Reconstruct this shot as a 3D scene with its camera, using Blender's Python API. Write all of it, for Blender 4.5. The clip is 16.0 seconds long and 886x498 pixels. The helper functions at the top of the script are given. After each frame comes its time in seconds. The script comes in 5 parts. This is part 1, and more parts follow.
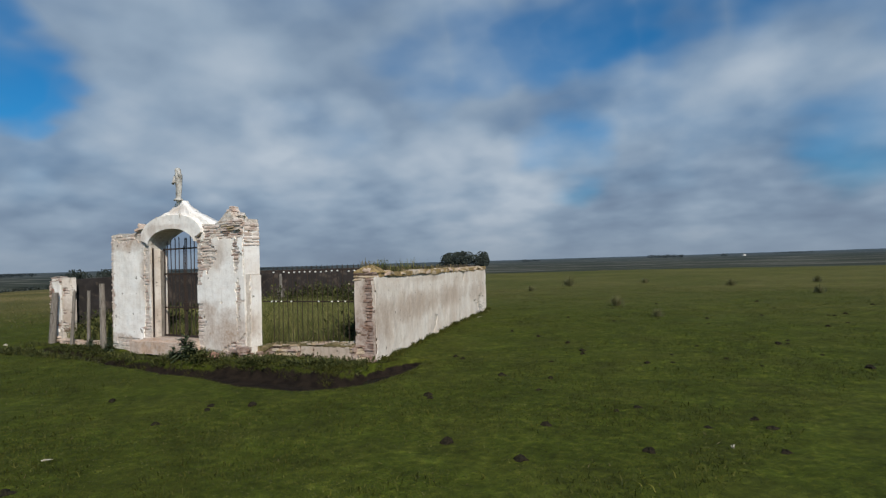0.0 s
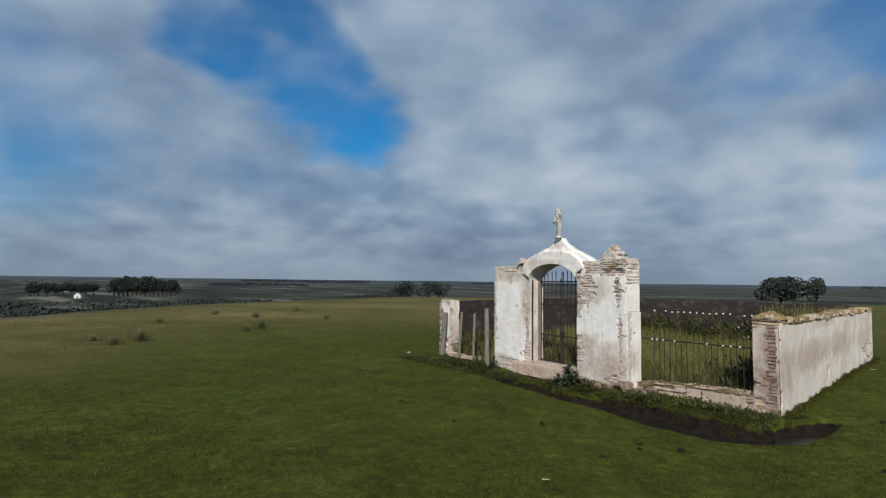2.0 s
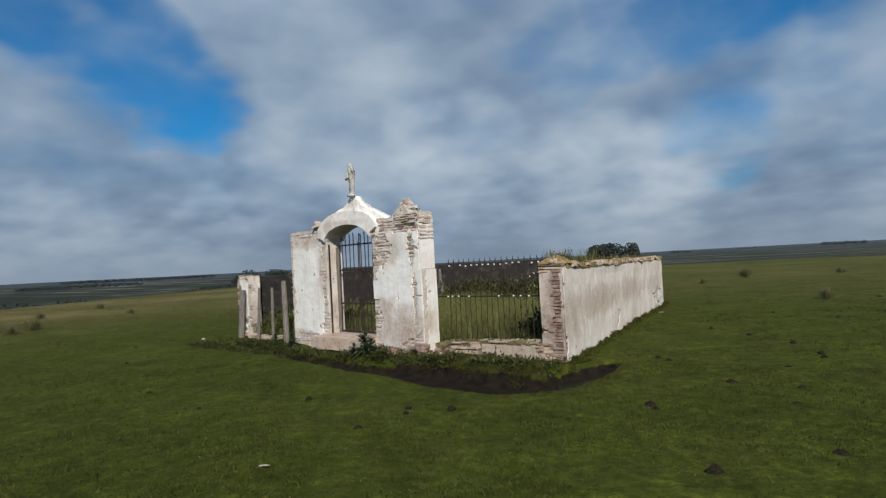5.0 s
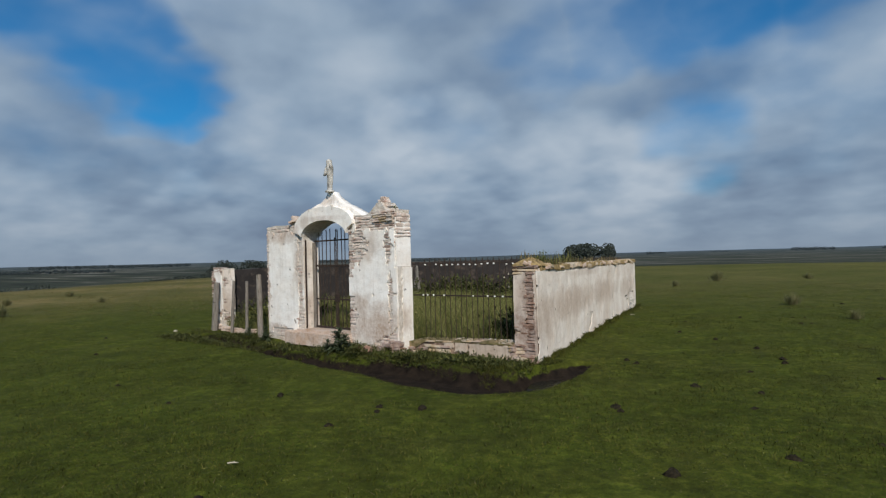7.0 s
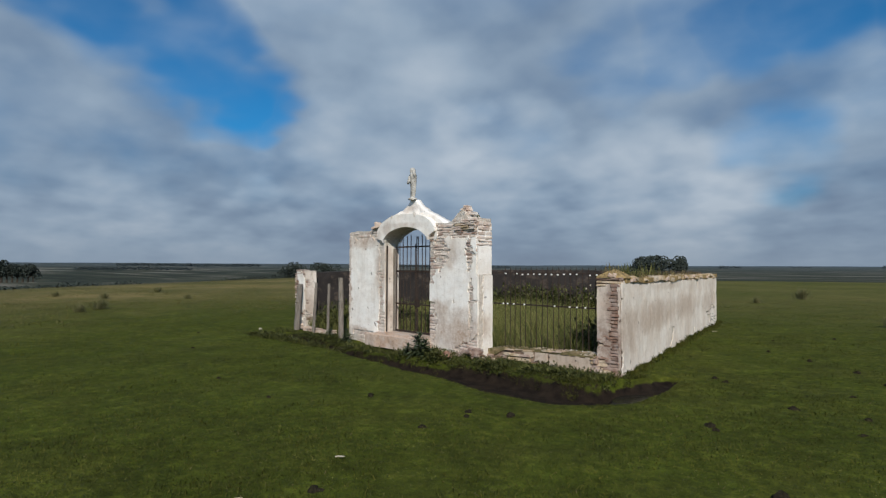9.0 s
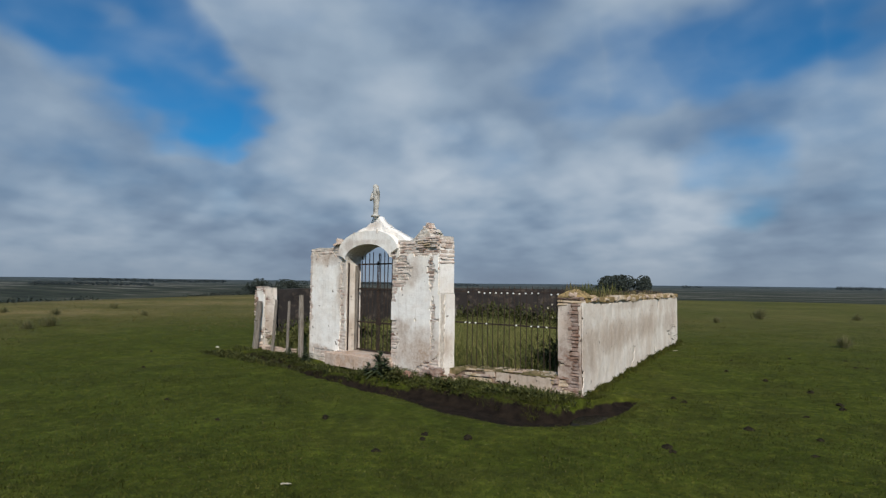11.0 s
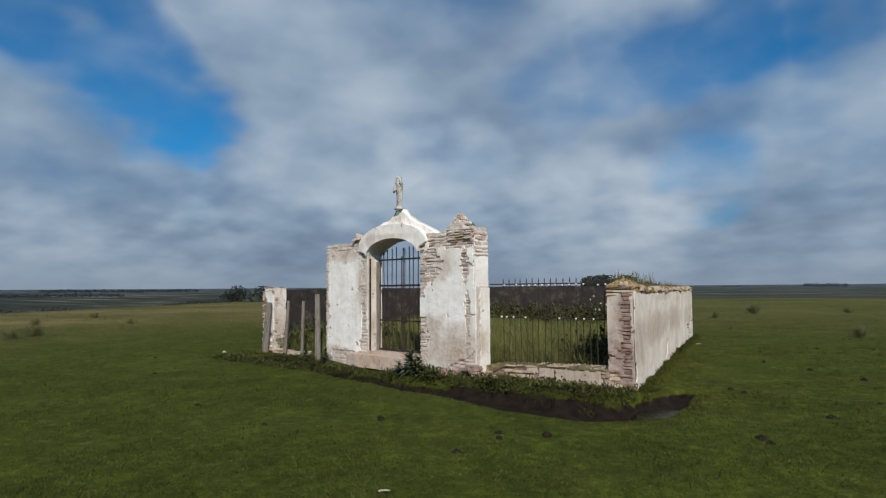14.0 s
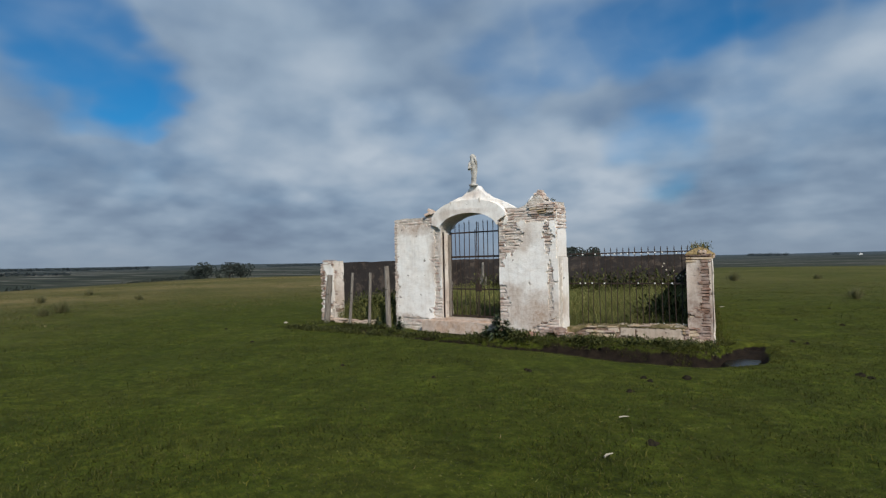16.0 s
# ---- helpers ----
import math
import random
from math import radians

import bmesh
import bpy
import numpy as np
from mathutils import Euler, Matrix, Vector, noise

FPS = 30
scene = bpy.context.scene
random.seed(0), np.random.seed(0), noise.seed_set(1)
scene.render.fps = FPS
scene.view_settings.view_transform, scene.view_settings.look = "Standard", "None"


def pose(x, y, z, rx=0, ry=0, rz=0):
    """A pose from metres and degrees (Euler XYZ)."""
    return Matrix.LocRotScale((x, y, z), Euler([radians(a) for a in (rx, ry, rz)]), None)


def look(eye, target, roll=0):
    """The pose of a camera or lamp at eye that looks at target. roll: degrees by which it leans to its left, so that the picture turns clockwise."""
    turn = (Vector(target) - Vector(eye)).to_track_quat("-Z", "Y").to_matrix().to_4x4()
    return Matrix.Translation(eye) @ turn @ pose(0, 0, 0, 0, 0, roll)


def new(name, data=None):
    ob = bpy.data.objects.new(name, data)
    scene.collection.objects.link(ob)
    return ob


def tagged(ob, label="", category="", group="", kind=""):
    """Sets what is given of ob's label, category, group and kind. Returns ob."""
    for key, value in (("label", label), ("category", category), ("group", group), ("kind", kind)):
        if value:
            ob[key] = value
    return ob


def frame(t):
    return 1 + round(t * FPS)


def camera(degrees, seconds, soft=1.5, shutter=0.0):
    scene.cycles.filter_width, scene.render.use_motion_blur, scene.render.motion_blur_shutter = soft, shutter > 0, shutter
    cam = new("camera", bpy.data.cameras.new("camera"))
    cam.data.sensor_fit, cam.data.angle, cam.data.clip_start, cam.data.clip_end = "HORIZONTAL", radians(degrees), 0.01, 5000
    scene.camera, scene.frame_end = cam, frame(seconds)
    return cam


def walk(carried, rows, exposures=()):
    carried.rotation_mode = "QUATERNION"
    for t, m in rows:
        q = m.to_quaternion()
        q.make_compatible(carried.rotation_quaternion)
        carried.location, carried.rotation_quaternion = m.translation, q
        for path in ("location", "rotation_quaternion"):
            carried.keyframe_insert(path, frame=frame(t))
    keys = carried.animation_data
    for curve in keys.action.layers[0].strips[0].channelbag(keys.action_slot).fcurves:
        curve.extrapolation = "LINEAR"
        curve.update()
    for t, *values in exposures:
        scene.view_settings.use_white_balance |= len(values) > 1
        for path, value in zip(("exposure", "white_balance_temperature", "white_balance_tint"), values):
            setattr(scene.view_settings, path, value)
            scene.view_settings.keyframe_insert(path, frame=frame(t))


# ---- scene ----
cam = camera(75.0, 16.0, soft=1.3)
PATH = [
    (0, pose(10.550, -8.698, 1.446, 91.43, 1.71, 24.90)),
    (0.5, pose(9.593, -8.252, 1.458, 93.06, 1.59, 32.56)),
    (1, pose(9.157, -8.572, 1.526, 93.45, 0.03, 42.99)),
    (1.5, pose(9.258, -9.442, 1.722, 93.29, -0.28, 49.98)),
    (2, pose(9.444, -10.157, 1.866, 93.39, -0.62, 52.91)),
    (2.5, pose(9.444, -10.212, 1.815, 92.19, -1.09, 53.28)),
    (3, pose(9.319, -9.732, 1.635, 90.36, -1.43, 52.32)),
    (3.5, pose(9.293, -9.175, 1.505, 91.28, -0.36, 49.23)),
    (4, pose(9.292, -8.744, 1.441, 91.33, -0.10, 45.02)),
    (4.5, pose(9.313, -8.477, 1.396, 91.12, 0.94, 41.25)),
    (5, pose(9.411, -8.332, 1.406, 91.52, 3.02, 38.59)),
    (5.2, pose(9.432, -8.381, 1.399, 92.75, 1.60, 36.59)),
    (7.3, pose(9.496, -8.349, 1.477, 90.83, 1.39, 36.60)),
    (7.5, pose(9.492, -8.306, 1.477, 91.15, 0.92, 37.29)),
    (8, pose(9.385, -8.399, 1.435, 90.72, 1.32, 39.43)),
    (8.5, pose(9.320, -8.566, 1.464, 91.05, 0.17, 41.55)),
    (8.7, pose(9.316, -8.721, 1.500, 91.33, -0.04, 42.52)),
    (10.8, pose(9.358, -8.553, 1.477, 93.79, -0.94, 40.09)),
    (11, pose(9.336, -8.538, 1.508, 93.51, -0.66, 39.50)),
    (11.5, pose(9.377, -8.435, 1.456, 93.35, -0.06, 39.04)),
    (12, pose(9.372, -8.358, 1.417, 92.53, 0.56, 37.61)),
    (12.5, pose(9.218, -8.363, 1.412, 91.13, -0.82, 39.70)),
    (13, pose(9.022, -8.378, 1.410, 93.34, -3.99, 41.02)),
    (13.5, pose(8.656, -8.374, 1.346, 94.17, -0.90, 36.92)),
    (14, pose(8.189, -8.776, 1.311, 93.96, 0.50, 37.21)),
    (14.5, pose(7.766, -9.290, 1.320, 92.71, 2.56, 36.64)),
    (15, pose(7.357, -9.788, 1.342, 92.73, 4.70, 34.88)),
    (15.5, pose(6.938, -10.411, 1.275, 93.39, 3.82, 33.38)),
    (16, pose(6.710, -10.938, 1.278, 91.32, 1.23, 33.06)),
]
walk(cam, PATH)

# ---- sky, sun ----
SUN = Vector((0.62, -0.60, 0.62)).normalized()
world = bpy.data.worlds.new("sky")
scene.world = world
world.use_nodes = True
wt = world.node_tree
wt.nodes.clear()


def node(nt, kind, **props):
    n = nt.nodes.new(kind)
    if "operation" in props:
        n.operation = props["operation"]
    if "data_type" in props:
        n.data_type = props["data_type"]
    if "blend_type" in props:
        n.blend_type = props["blend_type"]
    if "interpolation_type" in props:
        n.interpolation_type = props["interpolation_type"]
    if "attribute_name" in props:
        n.attribute_name = props["attribute_name"]
    if "sky_type" in props:
        n.sky_type = props["sky_type"]
    return n


def wn(kind, **props):
    return node(wt, kind, **props)


def wmath(op, a, b=None):
    n = wn("ShaderNodeMath", operation=op)
    for i, v in enumerate((a, b)):
        if v is None:
            continue
        if isinstance(v, (int, float)):
            n.inputs[i].default_value = v
        else:
            wt.links.new(v, n.inputs[i])
    return n.outputs[0]


def wramp(fac, stops):
    n = wn("ShaderNodeValToRGB")
    wt.links.new(fac, n.inputs[0])
    e = n.color_ramp.elements
    while len(e) < len(stops):
        e.new(0.5)
    for s, (p, c) in zip(e, stops):
        s.position, s.color = p, (*c, 1)
    return n.outputs[0]


def wmix(fac, a, b):
    n = wn("ShaderNodeMix", data_type="RGBA")
    for i, v in ((0, fac), (6, a), (7, b)):
        if isinstance(v, (int, float)):
            n.inputs[i].default_value = v
        elif isinstance(v, tuple):
            n.inputs[i].default_value = (*v, 1)
        else:
            wt.links.new(v, n.inputs[i])
    return n.outputs[2]


coord = wn("ShaderNodeTexCoord").outputs["Generated"]
sep = wn("ShaderNodeSeparateXYZ")
wt.links.new(coord, sep.inputs[0])
up = wmath("MAXIMUM", sep.outputs[2], 0.0)


def wnoise(vec, scale, detail, rough=0.55, offset=(0, 0, 0), lac=2.0):
    m = wn("ShaderNodeMapping")
    m.inputs["Location"].default_value = offset
    wt.links.new(vec, m.inputs[0])
    n = wn("ShaderNodeTexNoise")
    n.inputs["Scale"].default_value, n.inputs["Detail"].default_value = scale, detail
    n.inputs["Roughness"].default_value, n.inputs["Lacunarity"].default_value = rough, lac
    wt.links.new(m.outputs[0], n.inputs["Vector"])
    return n.outputs["Fac"]


# the cloud deck lies in a plane overhead, so that its banks draw together towards the horizon
over = wmath("ADD", up, 0.5)
deck = wn("ShaderNodeCombineXYZ")
wt.links.new(wmath("DIVIDE", sep.outputs[0], over), deck.inputs[0])
wt.links.new(wmath("DIVIDE", sep.outputs[1], over), deck.inputs[1])
deck = deck.outputs[0]
dome = wn("ShaderNodeMapping")
dome.inputs["Scale"].default_value = (1, 1, 1.9)
wt.links.new(coord, dome.inputs[0])
edge_on = wmath("ADD", up, 0.30)
far_deck = wn("ShaderNodeCombineXYZ")
wt.links.new(wmath("DIVIDE", sep.outputs[0], edge_on), far_deck.inputs[0])
wt.links.new(wmath("DIVIDE", sep.outputs[1], edge_on), far_deck.inputs[1])
puff = wnoise(far_deck.outputs[0], 5.2, 2, 0.45, (1.2, 4.4, 0))
big = wnoise(dome.outputs[0], 2.0, 2, 0.5, (3.1, 1.7, 0))
mid = wnoise(dome.outputs[0], 4.2, 3, 0.42, (0.4, 5.2, 0.3))
fine = wnoise(deck, 6.2, 4, 0.5, (8.2, 2.2, 0))
wisp = wnoise(dome.outputs[0], 9.0, 2, 0.4, (2.2, 0.7, 4.0))
# the breaks in the cloud: azimuth from north to east, height, radius, all in degrees
warp = wmath("MULTIPLY", wmath("SUBTRACT", wmath("ADD", wmath("MULTIPLY", wisp, 0.8), wmath("MULTIPLY", fine, 0.2)), 0.5), 0.012)
gap = None
for a, h, r, s in ((-76, 24, 2.8, 0.95), (-72, 22.5, 3.2, 1.0), (-68.5, 20.3, 3.3, 1.0), (-65.2, 18.2, 2.9, 0.95), (-62.2, 16.2, 2.2, 0.9), (-59.5, 14.6, 1.4, 0.7), (-26.6, 19.5, 2.8, 0.45), (-20, 21, 2.5, 0.55),
                   (-14.5, 21.3, 2.6, 0.66), (-9.5, 22.3, 2.7, 0.72), (-3, 22.6, 2.4, 0.62), (-13, 11, 2.2, 0.5), (-11.5, 9, 1.8, 0.42), (12, 8.5, 2.6, 0.4), (15, 21, 3.0, 0.35), (9, 25, 3.6, 0.7), (-58, 26, 3, 0.4),
                   (-95, 12, 6, 0.5), (-40, 42, 9, 0.7), (60, 30, 12, 0.8), (150, 35, 16, 0.8), (-150, 28, 14, 0.7)):
    d = (math.sin(radians(a)) * math.cos(radians(h)), math.cos(radians(a)) * math.cos(radians(h)), math.sin(radians(h)))
    dot = wn("ShaderNodeVectorMath", operation="DOT_PRODUCT")
    dot.inputs[1].default_value = d
    wt.links.new(coord, dot.inputs[0])
    mr = wn("ShaderNodeMapRange", interpolation_type="SMOOTHSTEP")
    mr.inputs[1].default_value, mr.inputs[2].default_value = math.cos(radians(r * 2.5)), math.cos(radians(r * 0.2))
    mr.inputs[4].default_value = s
    wt.links.new(wmath("ADD", dot.outputs["Value"], wmath("MULTIPLY", warp, r / 2.2)), mr.inputs[0])
    gap = mr.outputs[0] if gap is None else wmath("MAXIMUM", gap, mr.outputs[0])
low = wramp(up, ((0.0, (1, 1, 1)), (0.04, (0.6, 0.6, 0.6)), (0.11, (0.12, 0.12, 0.12)), (0.22, (0, 0, 0))))
cover = wmath("ADD", wmath("MULTIPLY", big, 0.5), wmath("ADD", wmath("MULTIPLY", mid, 0.6), wmath("MULTIPLY", fine, 0.22)))
cover = wmath("ADD", wmath("SUBTRACT", cover, wmath("MULTIPLY", gap, 0.56)), wmath("MULTIPLY", low, 0.35))
mask = wn("ShaderNodeMapRange", interpolation_type="SMOOTHSTEP")
mask.inputs[1].default_value, mask.inputs[2].default_value = 0.02, 0.70
wt.links.new(cover, mask.inputs[0])
tone = wmath("ADD", wmath("MULTIPLY", mid, 0.62), wmath("ADD", wmath("MULTIPLY", big, 0.32), wmath("MULTIPLY", fine, 0.20)))
near_horizon = wramp(up, ((0.0, (0.5, 0.5, 0.5)), (0.05, (1, 1, 1)), (0.15, (0.8, 0.8, 0.8)), (0.26, (0, 0, 0))))
tone = wmath("ADD", tone, wmath("MULTIPLY", near_horizon, wmath("MULTIPLY", wmath("SUBTRACT", puff, 0.48), 0.36)))
tone = wmath("SUBTRACT", tone, 0.05)
# brighter heads and greyer bellies of the cloud: azimuth, height, radius, strength
for a, h, r, s in ((-44, 21, 9, -0.01), (-1, 17, 7, 0.15), (9, 14, 5, 0.07), (-8, 18, 4.5, 0.07), (-35, 12.4, 4, 0.08), (-17, 8.7, 3.2, 0.09), (-50, 14, 5, 0.02), (-27, 9, 3.2, 0.04), (-60, 5.8, 2.2, 0.06), (-57, 12.3, 3, 0.05), (-80, 13, 7, 0.06), (-40, 13, 3, 0.05),
                   (-48, 4.5, 5, -0.04), (-29, 6.5, 4, -0.03), (-27, 17, 5, -0.04), (-66, 9.0, 3, -0.02), (-10, 6, 4, -0.05), (-50, 8.5, 3, -0.02), (6, 9, 5, -0.04), (-45, 11, 4, 0.05), (-63, 11.5, 3, 0.05), (-70, 7, 3, 0.05), (-54, 9.5, 5, 0.06), (-38, 8.5, 7, 0.06), (-24, 7, 6, 0.03), (-21, 9.5, 3.5, 0.06)):
    d = (math.sin(radians(a)) * math.cos(radians(h)), math.cos(radians(a)) * math.cos(radians(h)), math.sin(radians(h)))
    dot = wn("ShaderNodeVectorMath", operation="DOT_PRODUCT")
    dot.inputs[1].default_value = d
    wt.links.new(coord, dot.inputs[0])
    mr = wn("ShaderNodeMapRange", interpolation_type="SMOOTHSTEP")
    mr.inputs[1].default_value, mr.inputs[2].default_value = math.cos(radians(r * 1.6)), math.cos(radians(r * 0.1))
    mr.inputs[4].default_value = s
    wt.links.new(wmath("ADD", dot.outputs["Value"], wmath("MULTIPLY", warp, r / 3.0)), mr.inputs[0])
    tone = wmath("ADD", tone, mr.outputs[0])
cloud = wramp(tone, ((0.36, (0.135, 0.195, 0.295)), (0.48, (0.205, 0.285, 0.395)), (0.58, (0.285, 0.375, 0.485)), (0.76, (0.45, 0.525, 0.61))))
cloud = wmix(wmath("MULTIPLY", low, 0.66), cloud, (0.222, 0.276, 0.346))
air = wn("ShaderNodeTexSky", sky_type="NISHITA")
air.sun_disc, air.sun_elevation, air.sun_rotation = False, math.asin(SUN.z), math.atan2(SUN.x, SUN.y)
air.air_density, air.dust_density, air.ozone_density = 1.0, 0.4, 2.0
airs = wn("ShaderNodeVectorMath", operation="MULTIPLY")
airs.inputs[1].default_value = (0.012, 0.058, 0.088)
wt.links.new(air.outputs[0], airs.inputs[0])
sky = wmix(mask.outputs[0], airs.outputs[0], cloud)
bg = wn("ShaderNodeBackground")
bg.inputs[1].default_value = 1.0
wt.links.new(sky, bg.inputs[0])
wt.links.new(bg.outputs[0], wn("ShaderNodeOutputWorld").inputs[0])

lamp = bpy.data.lights.new("sun", "SUN")
lamp.energy, lamp.angle, lamp.color = 3.65, radians(2.0), (1.0, 0.935, 0.83)
new("sun", lamp).matrix_world = look(SUN * 50, (0, 0, 0))


# ---- materials ----
def material(name, rough=0.9, spec=0.2):
    m = bpy.data.materials.new(name)
    m.use_nodes = True
    b = m.node_tree.nodes["Principled BSDF"]
    b.inputs["Roughness"].default_value = rough
    b.inputs["Specular IOR Level"].default_value = spec
    return m, m.node_tree, b


def put(nt, sock, v):
    if isinstance(v, (int, float)):
        sock.default_value = v
    elif isinstance(v, tuple):
        sock.default_value = (*v, 1) if len(v) == 3 and sock.type == "RGBA" else v
    else:
        nt.links.new(v, sock)


def coords(nt, scale=(1, 1, 1), where="Object"):
    if where == "World":
        src = node(nt, "ShaderNodeNewGeometry").outputs["Position"]
    else:
        src = node(nt, "ShaderNodeTexCoord").outputs[where]
    m = node(nt, "ShaderNodeMapping")
    m.inputs["Scale"].default_value = scale
    nt.links.new(src, m.inputs[0])
    return m.outputs[0]


def fbm(nt, vec, scale, detail=4, rough=0.6):
    n = node(nt, "ShaderNodeTexNoise")
    n.inputs["Scale"].default_value, n.inputs["Detail"].default_value, n.inputs["Roughness"].default_value = scale, detail, rough
    nt.links.new(vec, n.inputs["Vector"])
    return n.outputs["Fac"]


def ramp(nt, fac, *stops):
    n = node(nt, "ShaderNodeValToRGB")
    nt.links.new(fac, n.inputs[0])
    e = n.color_ramp.elements
    while len(e) < len(stops):
        e.new(0.5)
    for s, (p, c) in zip(e, stops):
        s.position, s.color = p, (*(c if isinstance(c, tuple) else (c, c, c)), 1)
    return n.outputs[0]


def mixed(nt, fac, a, b, mode="MIX"):
    n = node(nt, "ShaderNodeMix", data_type="RGBA", blend_type=mode)
    put(nt, n.inputs[0], fac), put(nt, n.inputs[6], a), put(nt, n.inputs[7], b)
    return n.outputs[2]


def calc(nt, op, a, b=0.0):
    n = node(nt, "ShaderNodeMath", operation=op)
    put(nt, n.inputs[0], a), put(nt, n.inputs[1], b)
    return n.outputs[0]


def bumped(nt, bsdf, height, strength=0.5, distance=0.02):
    n = node(nt, "ShaderNodeBump")
    n.inputs["Strength"].default_value, n.inputs["Distance"].default_value = strength, distance
    nt.links.new(height, n.inputs["Height"])
    nt.links.new(n.outputs[0], bsdf.inputs["Normal"])


def randomly(nt, lo, hi):
    r = node(nt, "ShaderNodeObjectInfo").outputs["Random"]
    n = node(nt, "ShaderNodeMapRange")
    n.inputs[3].default_value, n.inputs[4].default_value = lo, hi
    nt.links.new(r, n.inputs[0])
    return n.outputs[0]


def spots(nt, places, axis=0):
    """A mask with ragged blots at places (along, height, half width, half height, strength), along x or y."""
    pos = node(nt, "ShaderNodeSeparateXYZ")
    nt.links.new(node(nt, "ShaderNodeNewGeometry").outputs["Position"], pos.inputs[0])
    rag = calc(nt, "MULTIPLY", calc(nt, "SUBTRACT", fbm(nt, coords(nt, (1, 1, 1), "World"), 3.2, 6, 0.7), 0.5), 2.6)
    total = None
    for p, z, rp, rz, k in places:
        a = calc(nt, "POWER", calc(nt, "ABSOLUTE", calc(nt, "DIVIDE", calc(nt, "SUBTRACT", pos.outputs[axis], p), rp)), 2.0)
        c = calc(nt, "POWER", calc(nt, "ABSOLUTE", calc(nt, "DIVIDE", calc(nt, "SUBTRACT", pos.outputs[2], z), rz)), 2.0)
        v = calc(nt, "SUBTRACT", calc(nt, "ADD", 1.0, rag), calc(nt, "ADD", a, c))
        v = calc(nt, "MULTIPLY", calc(nt, "MINIMUM", calc(nt, "MAXIMUM", v, 0.0), 1.0), k)
        total = v if total is None else calc(nt, "MAXIMUM", total, v)
    return total


def plaster_material(name, white, stain, dark, amount=0.5, streak=1.0, blots=(), blot_colour=(0.6, 0.47, 0.37), axis=0):
    m, nt, b = material(name, 0.92, 0.15)
    v = coords(nt, (1, 1, 1), "World")
    vs = coords(nt, (6, 6, 0.55), "World")
    large, small = fbm(nt, v, 1.3, 4, 0.6), fbm(nt, v, 16, 6, 0.75)
    speck = fbm(nt, v, 48, 4, 0.7)
    run = fbm(nt, vs, 2.2, 5, 0.7)
    c = mixed(nt, ramp(nt, large, (0.46 - 0.1 * amount, 0.0), (0.72, 0.85)), white, stain)
    c = mixed(nt, ramp(nt, fbm(nt, coords(nt, (1, 1, 1.6), "World"), 2.1, 6, 0.72), (0.52, 0.0), (0.64, 0.55 * amount)), c, mixed(nt, 0.5, stain, (0.60, 0.44, 0.33)))
    if blots:
        c = mixed(nt, calc(nt, "MULTIPLY", spots(nt, blots, axis), ramp(nt, small, (0.30, 0.55), (0.6, 1.0))), c, blot_colour)
    c = mixed(nt, ramp(nt, fbm(nt, v, 5.5, 7, 0.78), (0.55, 0.0), (0.67, 0.2 + 0.3 * min(1.0, amount))), c, mixed(nt, 0.5, stain, dark))
    c = mixed(nt, calc(nt, "MULTIPLY", ramp(nt, run, (0.48, 0.0), (0.70, 0.6)), streak), c, dark)
    c = mixed(nt, calc(nt, "MULTIPLY", ramp(nt, fbm(nt, coords(nt, (9, 9, 0.4), "World"), 2.0, 4, 0.6), (0.55, 0.0), (0.68, 0.35)), streak), c, white)
    c = mixed(nt, ramp(nt, fbm(nt, v, 9, 8, 0.8), (0.52, 0.0), (0.66, min(0.55, 0.7 * amount))), c, mixed(nt, 0.6, stain, dark))
    c = mixed(nt, ramp(nt, small, (0.61, 0.0), (0.70, 0.4 + 0.3 * min(1.0, amount))), c, dark)
    pit = ramp(nt, fbm(nt, v, 7.5, 3, 0.5), (0.70, 0.0), (0.715, 0.85))
    c = mixed(nt, pit, c, mixed(nt, 0.6, dark, (0.08, 0.06, 0.05)))
    c = mixed(nt, ramp(nt, speck, (0.66, 0.0), (0.74, 0.5)), c, mixed(nt, 0.5, dark, (0.1, 0.09, 0.08)))
    put(nt, b.inputs["Base Color"], c)
    bumped(nt, b, calc(nt, "SUBTRACT", calc(nt, "ADD", small, calc(nt, "MULTIPLY", speck, 0.4)), pit), 0.65, 0.014)
    return m


WHITE = plaster_material("lime_plaster", (0.95, 0.92, 0.88), (0.80, 0.725, 0.645), (0.40, 0.335, 0.285), 0.42, 0.38,
                         ((1.85, 0.25, 0.85, 0.48, 1.0), (1.45, 0.6, 0.40, 0.35, 0.8), (2.25, 0.25, 0.3, 0.6, 0.8), (-1.2, 2.12, 0.9, 0.25, 0.9), (-0.55, 1.5, 0.25, 0.8, 0.7), (-1.5, -0.02, 0.6, 0.16, 0.8), (1.6, 1.75, 0.5, 0.35, 0.6), (0.3, 2.36, 0.9, 0.10, 0.5), (0.45, 2.75, 0.3, 0.12, 0.6), (-0.2, 2.3, 0.25, 0.2, 0.6)), (0.44, 0.32, 0.24))
WALLWHITE = plaster_material("weathered_wall_plaster", (0.83, 0.765, 0.695), (0.63, 0.53, 0.445), (0.40, 0.325, 0.27), 0.65, 0.5,
                             ((0.3, 0.45, 0.9, 0.50, 0.9), (2.2, 0.58, 1.6, 0.36, 0.9), (5.0, 0.60, 2.0, 0.30, 0.8), (8.3, 0.55, 1.6, 0.32, 0.7), (3.4, 1.12, 1.5, 0.10, 0.5)), (0.47, 0.365, 0.29), 1)
PLINTH = plaster_material("plinth_plaster", (0.64, 0.54, 0.45), (0.46, 0.35, 0.27), (0.19, 0.145, 0.11), 1.0, 0.6)
